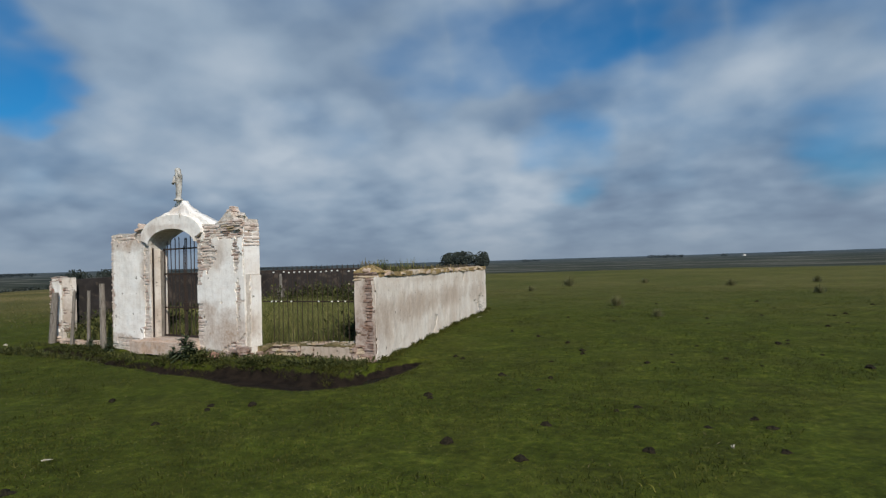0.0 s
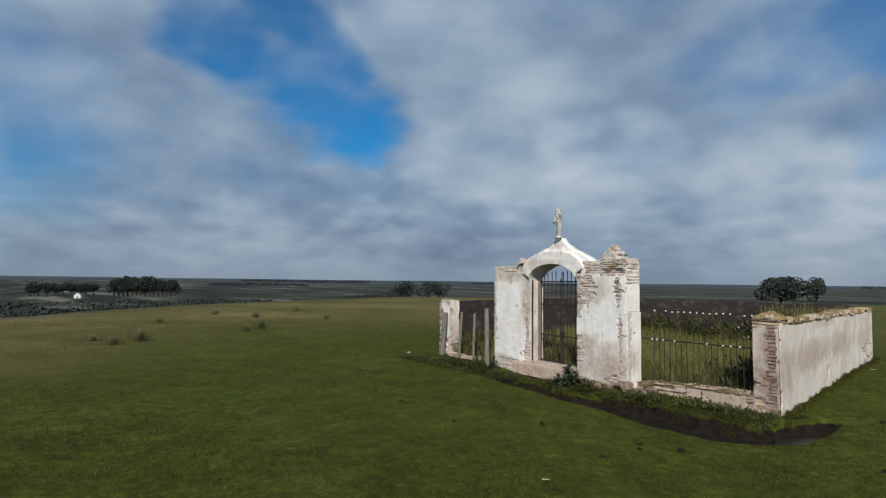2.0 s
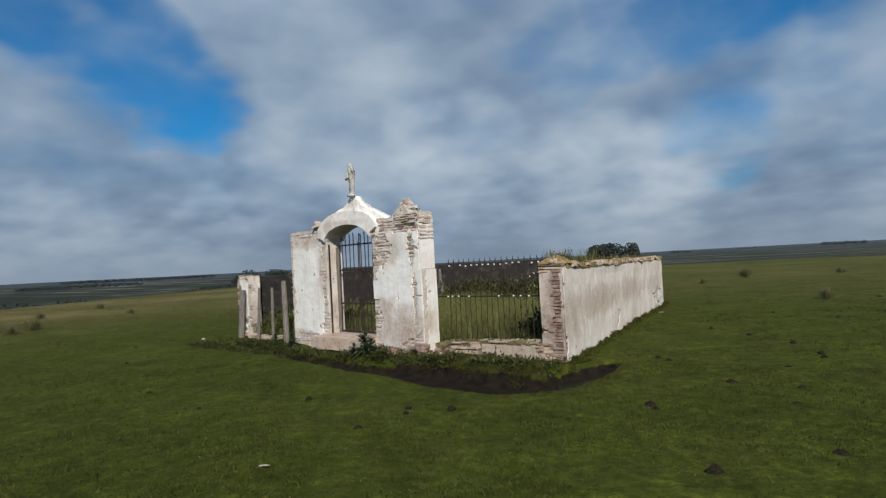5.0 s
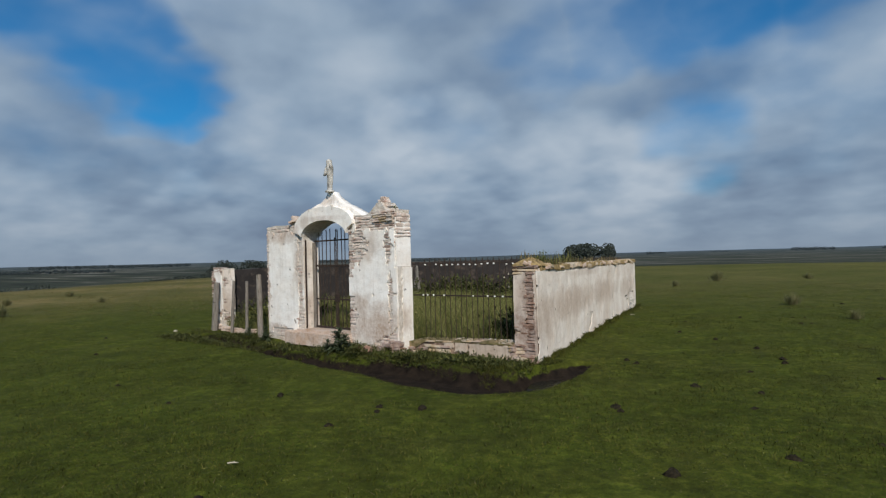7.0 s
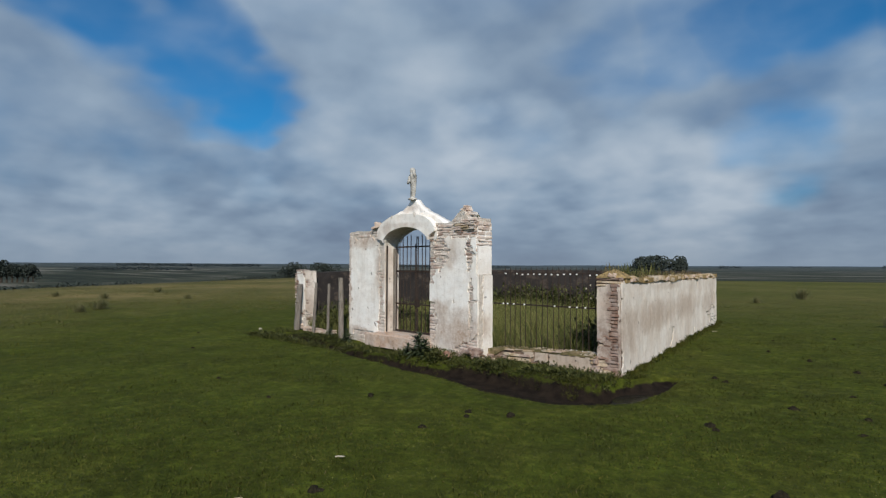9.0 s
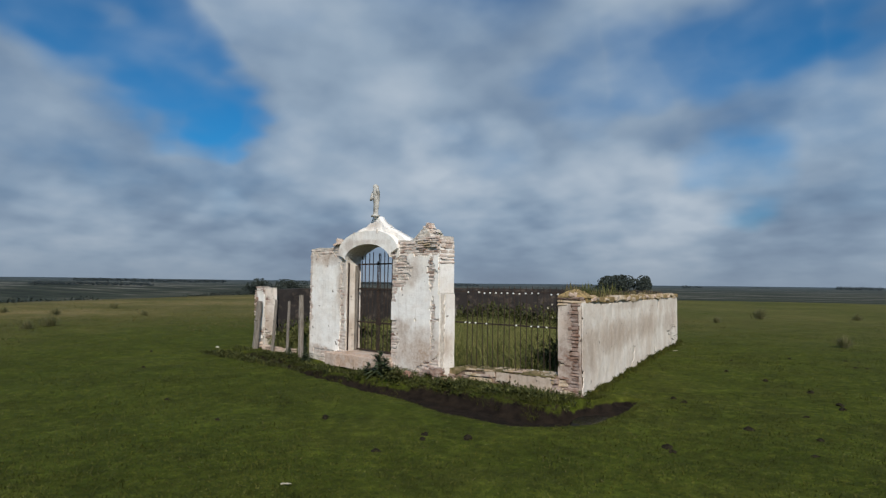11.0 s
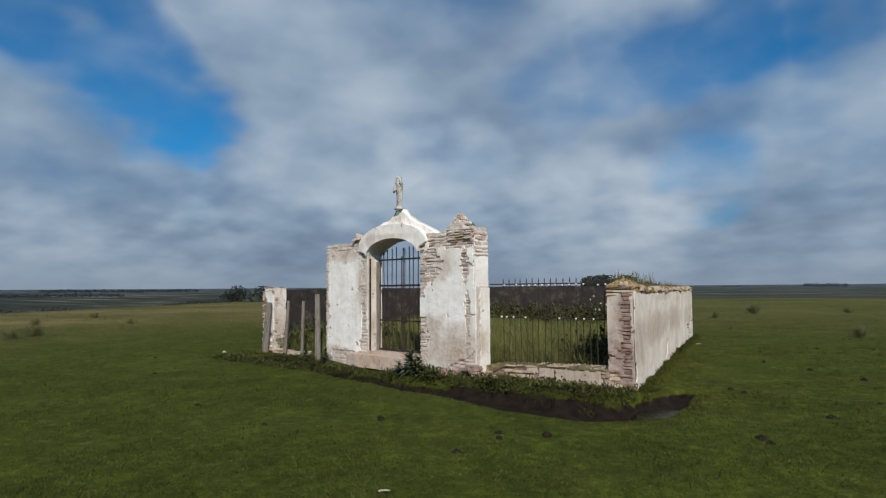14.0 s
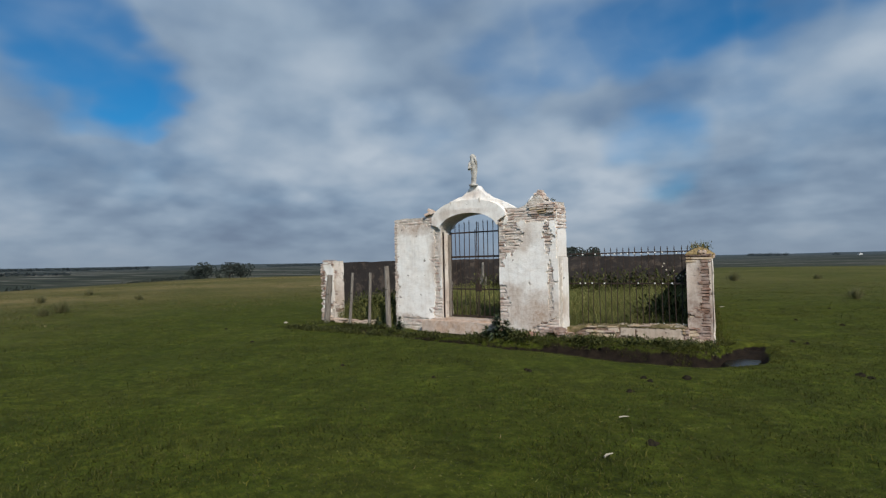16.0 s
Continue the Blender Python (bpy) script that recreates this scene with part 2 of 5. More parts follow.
PILLAR = plaster_material("stained_pillar_plaster", (0.76, 0.68, 0.60), (0.52, 0.40, 0.32), (0.24, 0.17, 0.135), 0.8, 0.4,
                          ((4.95, 0.20, 0.40, 0.62, 1.0), (4.84, -0.20, 0.36, 0.35, 1.0), (4.98, 0.70, 0.14, 0.8, 0.9)), (0.27, 0.18, 0.14))
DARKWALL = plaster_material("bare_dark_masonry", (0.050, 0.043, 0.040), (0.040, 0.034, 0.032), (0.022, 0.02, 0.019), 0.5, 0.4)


def stone_material(name, a, b2, c3, wash=0.9):
    m, nt, b = material(name, 0.95, 0.15)
    v = coords(nt, (1, 1, 1), "World")
    n1, n2 = fbm(nt, v, 22, 5, 0.7), fbm(nt, v, 5, 3)
    r = randomly(nt, 0.0, 1.0)
    base = mixed(nt, r, a, b2)
    base = mixed(nt, ramp(nt, n1, (0.46, 0.0), (0.70, 0.7)), base, c3)
    base = mixed(nt, calc(nt, "MULTIPLY", ramp(nt, n2, (0.40, 0.0), (0.60, 0.9)), wash), base, (0.78, 0.74, 0.69))
    put(nt, b.inputs["Base Color"], base)
    bumped(nt, b, n1, 0.7, 0.015)
    return m


STONE = stone_material("field_stone", (0.64, 0.53, 0.45), (0.47, 0.33, 0.27), (0.33, 0.23, 0.185), 0.65)
REDSTONE = stone_material("reddish_stone", (0.33, 0.205, 0.152), (0.22, 0.132, 0.098), (0.11, 0.076, 0.06), 0.25)
SLAB = stone_material("limewashed_slab", (0.58, 0.42, 0.32), (0.48, 0.35, 0.265), (0.30, 0.19, 0.14), 0.35)
EARTHSTONE = stone_material("earthy_coping_stone", (0.50, 0.36, 0.22), (0.38, 0.29, 0.19), (0.22, 0.17, 0.10), 0.3)


def mortar_material():
    m, nt, b = material("old_mortar", 0.95, 0.1)
    v = coords(nt, (1, 1, 1), "World")
    n1, n2 = fbm(nt, v, 18, 5, 0.7), fbm(nt, v, 2.5, 3)
    c = ramp(nt, n1, (0.3, (0.36, 0.29, 0.24)), (0.5, (0.58, 0.51, 0.44)), (0.7, (0.76, 0.71, 0.65)))
    c = mixed(nt, ramp(nt, n2, (0.4, 0.0), (0.7, 0.6)), c, (0.68, 0.64, 0.59))
    put(nt, b.inputs["Base Color"], c)
    bumped(nt, b, n1, 0.9, 0.03)
    return m


MORTAR = mortar_material()


def plain_material(name, a, b2, scale=12, rough=0.9, spec=0.2, bump=0.4, metal=0.0, stretch=(1, 1, 1), where="Object"):
    m, nt, b = material(name, rough, spec)
    n = fbm(nt, coords(nt, stretch, where), scale, 5, 0.65)
    c = ramp(nt, n, (0.35, a), (0.66, b2))
    put(nt, b.inputs["Base Color"], c)
    b.inputs["Metallic"].default_value = metal
    bumped(nt, b, n, bump, 0.01)
    return m


BROWNMORTAR = plain_material("brown_mortar", (0.13, 0.088, 0.066), (0.38, 0.28, 0.21), 14, 0.95, 0.1, 1.0, where="World")
IRON = plain_material("rusty_iron", (0.018, 0.015, 0.014), (0.060, 0.036, 0.024), 30, 0.75, 0.3, 0.4)
WOOD = plain_material("weathered_wood", (0.12, 0.10, 0.085), (0.30, 0.27, 0.235), 6, 0.9, 0.1, 0.6, 0, (9, 9, 0.8))
CERAMIC = plain_material("white_ceramic", (0.80, 0.80, 0.78), (0.70, 0.69, 0.66), 8, 0.35, 0.5, 0.05)
STATUE = plain_material("lichened_statue_marble", (0.22, 0.21, 0.19), (0.62, 0.60, 0.56), 9, 0.85, 0.2, 0.8)
MARKER = plain_material("dark_grave_stone", (0.10, 0.09, 0.08), (0.26, 0.24, 0.21), 9, 0.9, 0.15, 0.8)
LICHEN = plain_material("lichen_and_dry_moss", (0.17, 0.125, 0.065), (0.42, 0.30, 0.14), 14, 0.95, 0.1, 1.0)
MOSS = plain_material("mossy_earth", (0.07, 0.075, 0.02), (0.34, 0.25, 0.15), 9, 0.95, 0.1, 1.0, where="World")
DUNG = plain_material("dried_dung", (0.010, 0.009, 0.006), (0.034, 0.027, 0.016), 38, 0.95, 0.1, 1.0)
BONE = plain_material("bleached_scrap", (0.34, 0.30, 0.23), (0.48, 0.44, 0.36), 20, 0.9, 0.1, 0.3)
REDROCK = plain_material("red_rock", (0.24, 0.13, 0.10), (0.36, 0.22, 0.17), 10, 0.95, 0.1, 0.8)
BARK = plain_material("bark", (0.035, 0.028, 0.022), (0.08, 0.065, 0.05), 5, 0.95, 0.1, 0.8)
HOUSE = plain_material("white_house_wall", (0.78, 0.77, 0.74), (0.70, 0.69, 0.66), 1, 0.9, 0.1, 0.1)
ROOF = plain_material("grey_house_roof", (0.16, 0.15, 0.15), (0.22, 0.21, 0.20), 2, 0.8, 0.2, 0.2)


def leaf_material(name, a, b2, c3, scale=0.5, patch=0.0):
    m, nt, b = material(name, 0.7, 0.2)
    g = node(nt, "ShaderNodeNewGeometry")
    v = coords(nt, (1, 1, 1), "World")
    c = ramp(nt, g.outputs["Random Per Island"], (0.0, a), (0.55, b2), (0.9, c3), (1.0, tuple(min(1, k * 1.3) for k in c3)))
    c = mixed(nt, ramp(nt, fbm(nt, v, scale, 4), (0.38, 0.0), (0.66, 0.7)), c, mixed(nt, 0.45, a, c3))
    if patch:
        c = mixed(nt, patch, c, mixed(nt, 1.0, c, ramp(nt, fbm(nt, v, 1.7, 5, 0.65), (0.34, 0.62), (0.52, 0.95), (0.68, 1.32)), "MULTIPLY"))
    put(nt, b.inputs["Base Color"], c)
    b.inputs["Subsurface Weight"].default_value = 0.0
    return m


GRASS = leaf_material("pasture_grass", (0.0143, 0.0218, 0.0017), (0.0420, 0.0521, 0.0050), (0.0991, 0.0941, 0.0143), 0.6, 0.7)
TURF = leaf_material("turf_leaves", (0.009, 0.015, 0.002), (0.036, 0.047, 0.005), (0.135, 0.135, 0.032), 0.8, 0.6)
# horizon woods: the haze before them is mixed into the leaf colours
FARWOOD = leaf_material("hazy_far_woods", (0.026, 0.036, 0.040), (0.042, 0.056, 0.062), (0.058, 0.074, 0.080), 0.02)
TALL = leaf_material("tall_rank_grass", (0.0512, 0.0683, 0.0146), (0.1074, 0.1244, 0.0329), (0.2684, 0.2440, 0.0915), 1.5)
WEED = leaf_material("dark_weeds", (0.018, 0.024, 0.006), (0.045, 0.054, 0.013), (0.100, 0.102, 0.028), 2.0)
DRY = leaf_material("dry_stalks", (0.08, 0.066, 0.027), (0.14, 0.11, 0.048), (0.22, 0.175, 0.085), 2.0)
THISTLE = leaf_material("grey_green_thistle", (0.034, 0.050, 0.022), (0.062, 0.084, 0.040), (0.110, 0.130, 0.072), 2.0)
ROUGH = leaf_material("rough_dry_pasture", (0.060, 0.062, 0.017), (0.105, 0.098, 0.032), (0.170, 0.140, 0.060), 0.15)
TUFT = leaf_material("coarse_tuft", (0.066, 0.072, 0.026), (0.120, 0.122, 0.052), (0.200, 0.180, 0.090), 2.0)
# foliage colours lifted towards blue to stand in for haze
FOLIAGE = leaf_material("hazy_distant_foliage", (0.018, 0.026, 0.023), (0.034, 0.044, 0.038), (0.050, 0.060, 0.050), 0.2)


def ground_material():
    m, nt, b = material("pasture_ground", 0.95, 0.08)
    v = coords(nt, (1, 1, 1), "World")
    big_, med, small = fbm(nt, v, 0.10, 4), fbm(nt, v, 0.9, 5), fbm(nt, v, 9.0, 6, 0.75)
    c = ramp(nt, small, (0.28, (0.0285, 0.0395, 0.0048)), (0.52, (0.0610, 0.0775, 0.0088)), (0.72, (0.1300, 0.1360, 0.0190)))
    c = mixed(nt, ramp(nt, med, (0.45, 0.0), (0.72, 0.55)), c, (0.0840, 0.0850, 0.0160))
    c = mixed(nt, ramp(nt, big_, (0.45, 0.0), (0.68, 0.6)), c, (0.0530, 0.0700, 0.0090))
    c = mixed(nt, 0.7, c, mixed(nt, 1.0, c, ramp(nt, fbm(nt, v, 1.7, 5, 0.65), (0.34, 0.62), (0.52, 0.95), (0.68, 1.32)), "MULTIPLY"))
    c = mixed(nt, 0.6, c, mixed(nt, 1.0, c, ramp(nt, fbm(nt, v, 6.5, 6, 0.75), (0.36, 0.5), (0.52, 1.0), (0.66, 1.6)), "MULTIPLY"))
    a_mud = node(nt, "ShaderNodeAttribute", attribute_name="mud").outputs["Fac"]
    a_dry = node(nt, "ShaderNodeAttribute", attribute_name="dry").outputs["Fac"]
    a_far = node(nt, "ShaderNodeAttribute", attribute_name="far").outputs["Fac"]
    mudc = ramp(nt, fbm(nt, v, 6, 5), (0.3, (0.008, 0.006, 0.005)), (0.7, (0.028, 0.020, 0.014)))
    edge = calc(nt, "ADD", a_mud, calc(nt, "MULTIPLY", calc(nt, "SUBTRACT", small, 0.5), 0.9))
    c = mixed(nt, ramp(nt, edge, (0.42, 0.0), (0.58, 1.0)), c, mudc)
    dryc = ramp(nt, fbm(nt, coords(nt, (0.25, 0.25, 1), "World"), 0.35, 5), (0.35, (0.085, 0.082, 0.026)), (0.65, (0.21, 0.16, 0.068)))
    c = mixed(nt, calc(nt, "MULTIPLY", a_dry, ramp(nt, med, (0.3, 0.4), (0.6, 1.0))), c, dryc)
    # far fields: cloud shade and distance haze are put into these colours
    fv = coords(nt, (0.004, 0.02, 0.01), "World")
    strip = fbm(nt, fv, 1.6, 3)
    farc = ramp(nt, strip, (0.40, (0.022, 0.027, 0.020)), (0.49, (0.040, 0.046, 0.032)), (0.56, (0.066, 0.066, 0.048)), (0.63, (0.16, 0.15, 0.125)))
    a_haze = node(nt, "ShaderNodeAttribute", attribute_name="haze_tint").outputs["Fac"]
    farc = mixed(nt, a_haze, farc, (0.064, 0.088, 0.108))
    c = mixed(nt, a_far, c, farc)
    put(nt, b.inputs["Base Color"], c)
    bumped(nt, b, calc(nt, "ADD", small, calc(nt, "MULTIPLY", med, 0.6)), 0.8, 0.05)
    return m


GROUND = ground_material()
wm, wnt, wb = material("puddle_water", 0.22, 0.11)
wb.inputs["Base Color"].default_value = (0.02, 0.018, 0.014, 1)
bumped(wnt, wb, fbm(wnt, coords(wnt), 6, 2), 0.06, 0.01)
WATER = wm


# ---- mesh helpers ----
class Shape:
    """Vertices and faces gathered for one mesh."""

    def __init__(self):
        self.v, self.f = [], []

    def add(self, verts, faces):
        o = len(self.v)
        self.v += [tuple(p) for p in verts]
        self.f += [tuple(i + o for i in q) for q in faces]
        return self

    def box(self, x0, x1, y0, y1, z0, z1):
        p = [(x, y, z) for z in (z0, z1) for y in (y0, y1) for x in (x0, x1)]
        return self.add(p, ((0, 2, 3, 1), (4, 5, 7, 6), (0, 1, 5, 4), (2, 6, 7, 3), (0, 4, 6, 2), (1, 3, 7, 5)))

    def tube(self, pts, radii, sides=6, cap=True):
        rings = []
        for i, p in enumerate(pts):
            p = Vector(p)
            d = (Vector(pts[min(i + 1, len(pts) - 1)]) - Vector(pts[max(i - 1, 0)])).normalized()
            a = d.orthogonal().normalized()
            if abs(d.z) > 0.7:
                a = Vector((1, 0, 0)) - d * d.x
                a.normalize()
            b = d.cross(a)
            rings.append([p + (a * math.cos(t) + b * math.sin(t)) * radii[i] for t in [2 * math.pi * k / sides for k in range(sides)]])
        faces = [(i * sides + k, i * sides + (k + 1) % sides, (i + 1) * sides + (k + 1) % sides, (i + 1) * sides + k) for i in range(len(pts) - 1) for k in range(sides)]
        if cap:
            faces += [tuple(range(sides))[::-1], tuple((len(pts) - 1) * sides + k for k in range(sides))]
        return self.add([q for r in rings for q in r], faces)

    def mesh(self, name, mat, smooth=False):
        me = bpy.data.meshes.new(name)
        me.from_pydata(self.v, [], self.f)
        me.materials.append(mat)
        if smooth:
            me.polygons.foreach_set("use_smooth", [True] * len(me.polygons))
        me.update()
        return me


def part(name, shape, mat, parent=None, label="", smooth=False, m=None):
    ob = new(name, shape if isinstance(shape, bpy.types.Mesh) else shape.mesh(name, mat, smooth))
    if parent:
        ob.parent = parent
    if m:
        ob.matrix_local = m
    if label:
        ob["label"] = label
    return ob


def thing(name, label, category, m=None, group="", kind=""):
    ob = new(name)
    ob.empty_display_size = 0.2
    if m:
        ob.matrix_world = m
    return tagged(ob, label, category, group, kind)


def nz(x, y, z=0.0, s=1.0):
    return noise.noise((x * s, y * s, z * s))


def fnz(x, y, z=0.0, s=1.0, octaves=3):
    return noise.fractal((x * s, y * s, z * s), 0.8, 2.0, octaves)


def smooth01(a, b, x):
    t = min(1.0, max(0.0, (x - a) / (b - a)))
    return t * t * (3 - 2 * t)


def lerp_table(table, x):
    if x <= table[0][0]:
        return table[0][1]
    for (a, va), (b, vb) in zip(table, table[1:]):
        if x <= b:
            return va + (vb - va) * (x - a) / (b - a)
    return table[-1][1]


def columns(us, low, high, y0, y1, rough=0.0, seed=0.0):
    """A wall piece between two heights, in upright strips, with a slightly uneven front and back."""
    s = Shape()
    n = 10
    grid = []
    for u in us:
        a, b = low(u), high(u)
        grid.append([(a + (b - a) * k / n) for k in range(n + 1)])
    for front in (0, 1):
        for u, zs in zip(us, grid):
            for z in zs:
                s.v.append((u, (y0 if front == 0 else y1) + rough * fnz(u, z, seed + front * 7, 2.0), z))
    w, half = n + 1, len(us) * (n + 1)
    for i in range(len(us) - 1):
        for k in range(n):
            a = i * w + k
            s.f.append((a, a + w, a + w + 1, a + 1))
            s.f.append((half + a, half + a + 1, half + a + w + 1, half + a + w))
        for k in (0, n):
            a = i * w + k
            q = (a, a + half, a + w + half, a + w)
            s.f.append(q if k == 0 else q[::-1])
    for i in (0, len(us) - 1):
        for k in range(n):
            a = i * w + k
            q = (a, a + 1, a + half + 1, a + half)
            s.f.append(q if i == 0 else q[::-1])
    return s


def span(a, b, step):
    n = max(1, round((b - a) / step))
    return [a + (b - a) * i / n for i in range(n + 1)]


def sheet(u0, u1, z0, z1, keep, base, thick, step=0.03, swell=0.008, seed=0.0):
    """A coat of plaster with a broken edge: cells of a grid that keep(u, z) holds, proud of the wall by thick.
    It lies in the plane y = base(u, z), facing -y."""
    nu, nv = max(1, round((u1 - u0) / step)), max(1, round((z1 - z0) / step))
    du, dv = (u1 - u0) / nu, (z1 - z0) / nv
    cell = [[keep(u0 + (i + 0.5) * du, z0 + (j + 0.5) * dv) for j in range(nv)] for i in range(nu)]
    s, fi, bi = Shape(), {}, {}
    rnd = random.Random(int(seed * 100) + 5)
    jit = {}

    def vert(i, j, back):
        d = bi if back else fi
        if (i, j) not in d:
            if (i, j) not in jit:
                inner = 0 < i < nu and 0 < j < nv
                jit[i, j] = (rnd.uniform(-0.38, 0.38) * du, rnd.uniform(-0.38, 0.38) * dv) if inner else (0, rnd.uniform(-0.2, 0.2) * dv if 0 < j < nv else 0)
            u, z = u0 + i * du + jit[i, j][0], z0 + j * dv + jit[i, j][1]
            y = base(u, z)
            d[i, j] = len(s.v)
            s.v.append((u, y if back else y - thick - swell * fnz(u, z, seed, 1.6) - 0.0015 * nz(u, z, seed, 12), z))
        return d[i, j]

    for i in range(nu):
        for j in range(nv):
            if not cell[i][j]:
                continue
            s.f.append((vert(i, j, 0), vert(i + 1, j, 0), vert(i + 1, j + 1, 0), vert(i, j + 1, 0)))
            for (di, dj), (a, b) in (((-1, 0), ((i, j + 1), (i, j))), ((1, 0), ((i + 1, j), (i + 1, j + 1))), ((0, -1), ((i, j), (i + 1, j))), ((0, 1), ((i + 1, j + 1), (i, j + 1)))):
                p, q = i + di, j + dj
                if not (0 <= p < nu and 0 <= q < nv) or not cell[p][q]:
                    s.f.append((vert(*a, 0), vert(*a, 1), vert(*b, 1), vert(*b, 0)))
    return s


def slab_mesh(name, mat, seed):
    """A rough unit stone: a cube with bevelled, worn edges."""
    r = random.Random(seed)
    s = Shape()
    p = []
    for z in (-0.5, -0.32, 0.32, 0.5):
        for x, y in ((-0.5, -0.5), (0.5, -0.5), (0.5, 0.5), (-0.5, 0.5)):
            k = 0.84 if abs(z) == 0.5 else 1.0
            p.append((x * k + r.uniform(-0.10, 0.10), y * k + r.uniform(-0.05, 0.05), z + r.uniform(-0.10, 0.10)))
    f = [(3, 2, 1, 0), (12, 13, 14, 15)]
    for k in range(3):
        for i in range(4):
            f.append((k * 4 + i, k * 4 + (i + 1) % 4, k * 4 + 4 + (i + 1) % 4, k * 4 + 4 + i))
    s.add(p, f)
    return s.mesh(name, mat)


STONES = [slab_mesh("stone", STONE, i) for i in range(6)]
REDS = [slab_mesh("stone", REDSTONE, 10 + i) for i in range(6)]
EARTHS = [slab_mesh("stone", EARTHSTONE, 30 + i) for i in range(4)]
PALES = [slab_mesh("stone", SLAB, 20 + i) for i in range(4)]
srnd = random.Random(4)


def lay_stones(parent, kinds, u0, u1, z0, z1, where, face, depth=0.10, proud=0.02, course=(0.055, 0.095), length=(0.12, 0.34), m=None, joint=0.010, gaps=0.08):
    """Courses of stones on a wall face; where(u, z) tells whether a stone lies bare there, face(u, z) gives the wall's y."""
    z = z0
    while z < z1 - 0.02:
        h = min(srnd.uniform(*course), z1 - z)
        u = u0 - srnd.uniform(0, 0.1)
        while u < u1:
            w = srnd.uniform(*length)
            a, b = max(u, u0), min(u + w, u1)
            c, zz = (a + b) / 2, z + h / 2
            if b - a > 0.035 and where(c, zz):
                if srnd.random() < gaps:
                    u += w
                    continue
                out = proud + srnd.uniform(-0.008, 0.012)
                zz += srnd.uniform(-0.008, 0.008)
                mm = Matrix.LocRotScale((c, face(c, zz) + depth / 2 - out, zz), Euler((srnd.uniform(-0.06, 0.06), srnd.uniform(-0.05, 0.05), srnd.uniform(-0.07, 0.07))),
                                        (b - a - joint, depth, (h - joint) * srnd.uniform(0.78, 1.04)))
                part("stone", srnd.choice(kinds), None, parent, m=(m @ mm if m else mm))
            u += w
        z += h


# ---- ground ----
DITCH = ((-4.6, -0.40), (-2.6, -0.72), (-0.8, -0.98), (0.6, -1.26), (2.2, -1.42), (3.2, -1.40), (4.2, -1.56), (5.1, -1.56), (5.46, -1.30), (5.62, -0.85), (5.70, -0.3), (5.76, 0.3))
DW = (0.13, 0.17, 0.20, 0.29, 0.44, 0.50, 0.62, 0.66, 0.56, 0.42, 0.30, 0.18)


def ditch(x, y):
    """How deep in the ditch a place lies: 1 on its line, 0 at its edge and beyond."""
    best = 0.0
    for i in range(len(DITCH) - 1):
        (ax, ay), (bx, by) = DITCH[i], DITCH[i + 1]
        dx, dy = bx - ax, by - ay
        t = min(1, max(0, ((x - ax) * dx + (y - ay) * dy) / (dx * dx + dy * dy)))
        d = math.hypot(x - ax - t * dx, y - ay - t * dy)
        w = DW[i] + (DW[i + 1] - DW[i]) * t
        best = max(best, 1 - d / (w * 1.15))
    return max(0.0, best)


RISE = ((0, 0), (30, 0.0), (60, 0.05), (82, 0.0), (110, -0.9), (160, -2.6), (300, -5.5), (700, -6.5), (1400, -3.0), (2200, 3.0), (3500, 9.0), (4600, 4.0))


CREST = ((-120, 30), (-90, 36), (-78, 48), (-65, 62), (-50, 85))


def beyond_crest(x, y):
    """How far a place lies beyond the pasture's western crest, as a share of the crest's distance, and how western it is."""
    a, r = math.degrees(math.atan2(x - 9.3, y + 8.8)), math.hypot(x - 9.3, y + 8.8)
    return r / lerp_table(CREST, a), smooth01(-52, -70, a) * smooth01(-150, -120, a)


def ground(x, y):
    r = math.hypot(x - 5, y + 4)
    z = -0.25 + lerp_table(RISE, r)
    if r > 20:
        k, w = beyond_crest(x, y)
        z -= 2.4 * w * smooth01(0.95, 2.3, k) * smooth01(900, 200, r)
    if r < 90:
        z += 0.035 * fnz(x, y, 0, 0.22) + 0.012 * fnz(x, y, 3, 1.3)
        z += 0.10 * smooth01(-2.0, 9.0, y) * smooth01(40, 12, r)
    if r > 150:
        z += min(1.0, (r - 150) / 600) * (3.0 * fnz(x, y, 0, 0.0011) + 1.2 * fnz(x, y, 4, 0.004))
        left = smooth01(-0.45, -0.9, (x - 5) / r)
        z += left * smooth01(600, 2500, r) * 6
    if r < 14:
        d = ditch(x, y)
        z -= 0.23 * smooth01(0.0, 0.36, d) * (1 - 0.55 * smooth01(-0.7, 0.3, y))
        bank = math.exp(-((y + 0.35) / 0.45) ** 2) * smooth01(-5.2, -4, x) * smooth01(6.2, 5.0, x)
        z += (0.03 - 0.10 * smooth01(-1.5, -0.9, x) * smooth01(1.7, 1.1, x)) * bank * (1 - smooth01(0, 0.3, d))
    return z


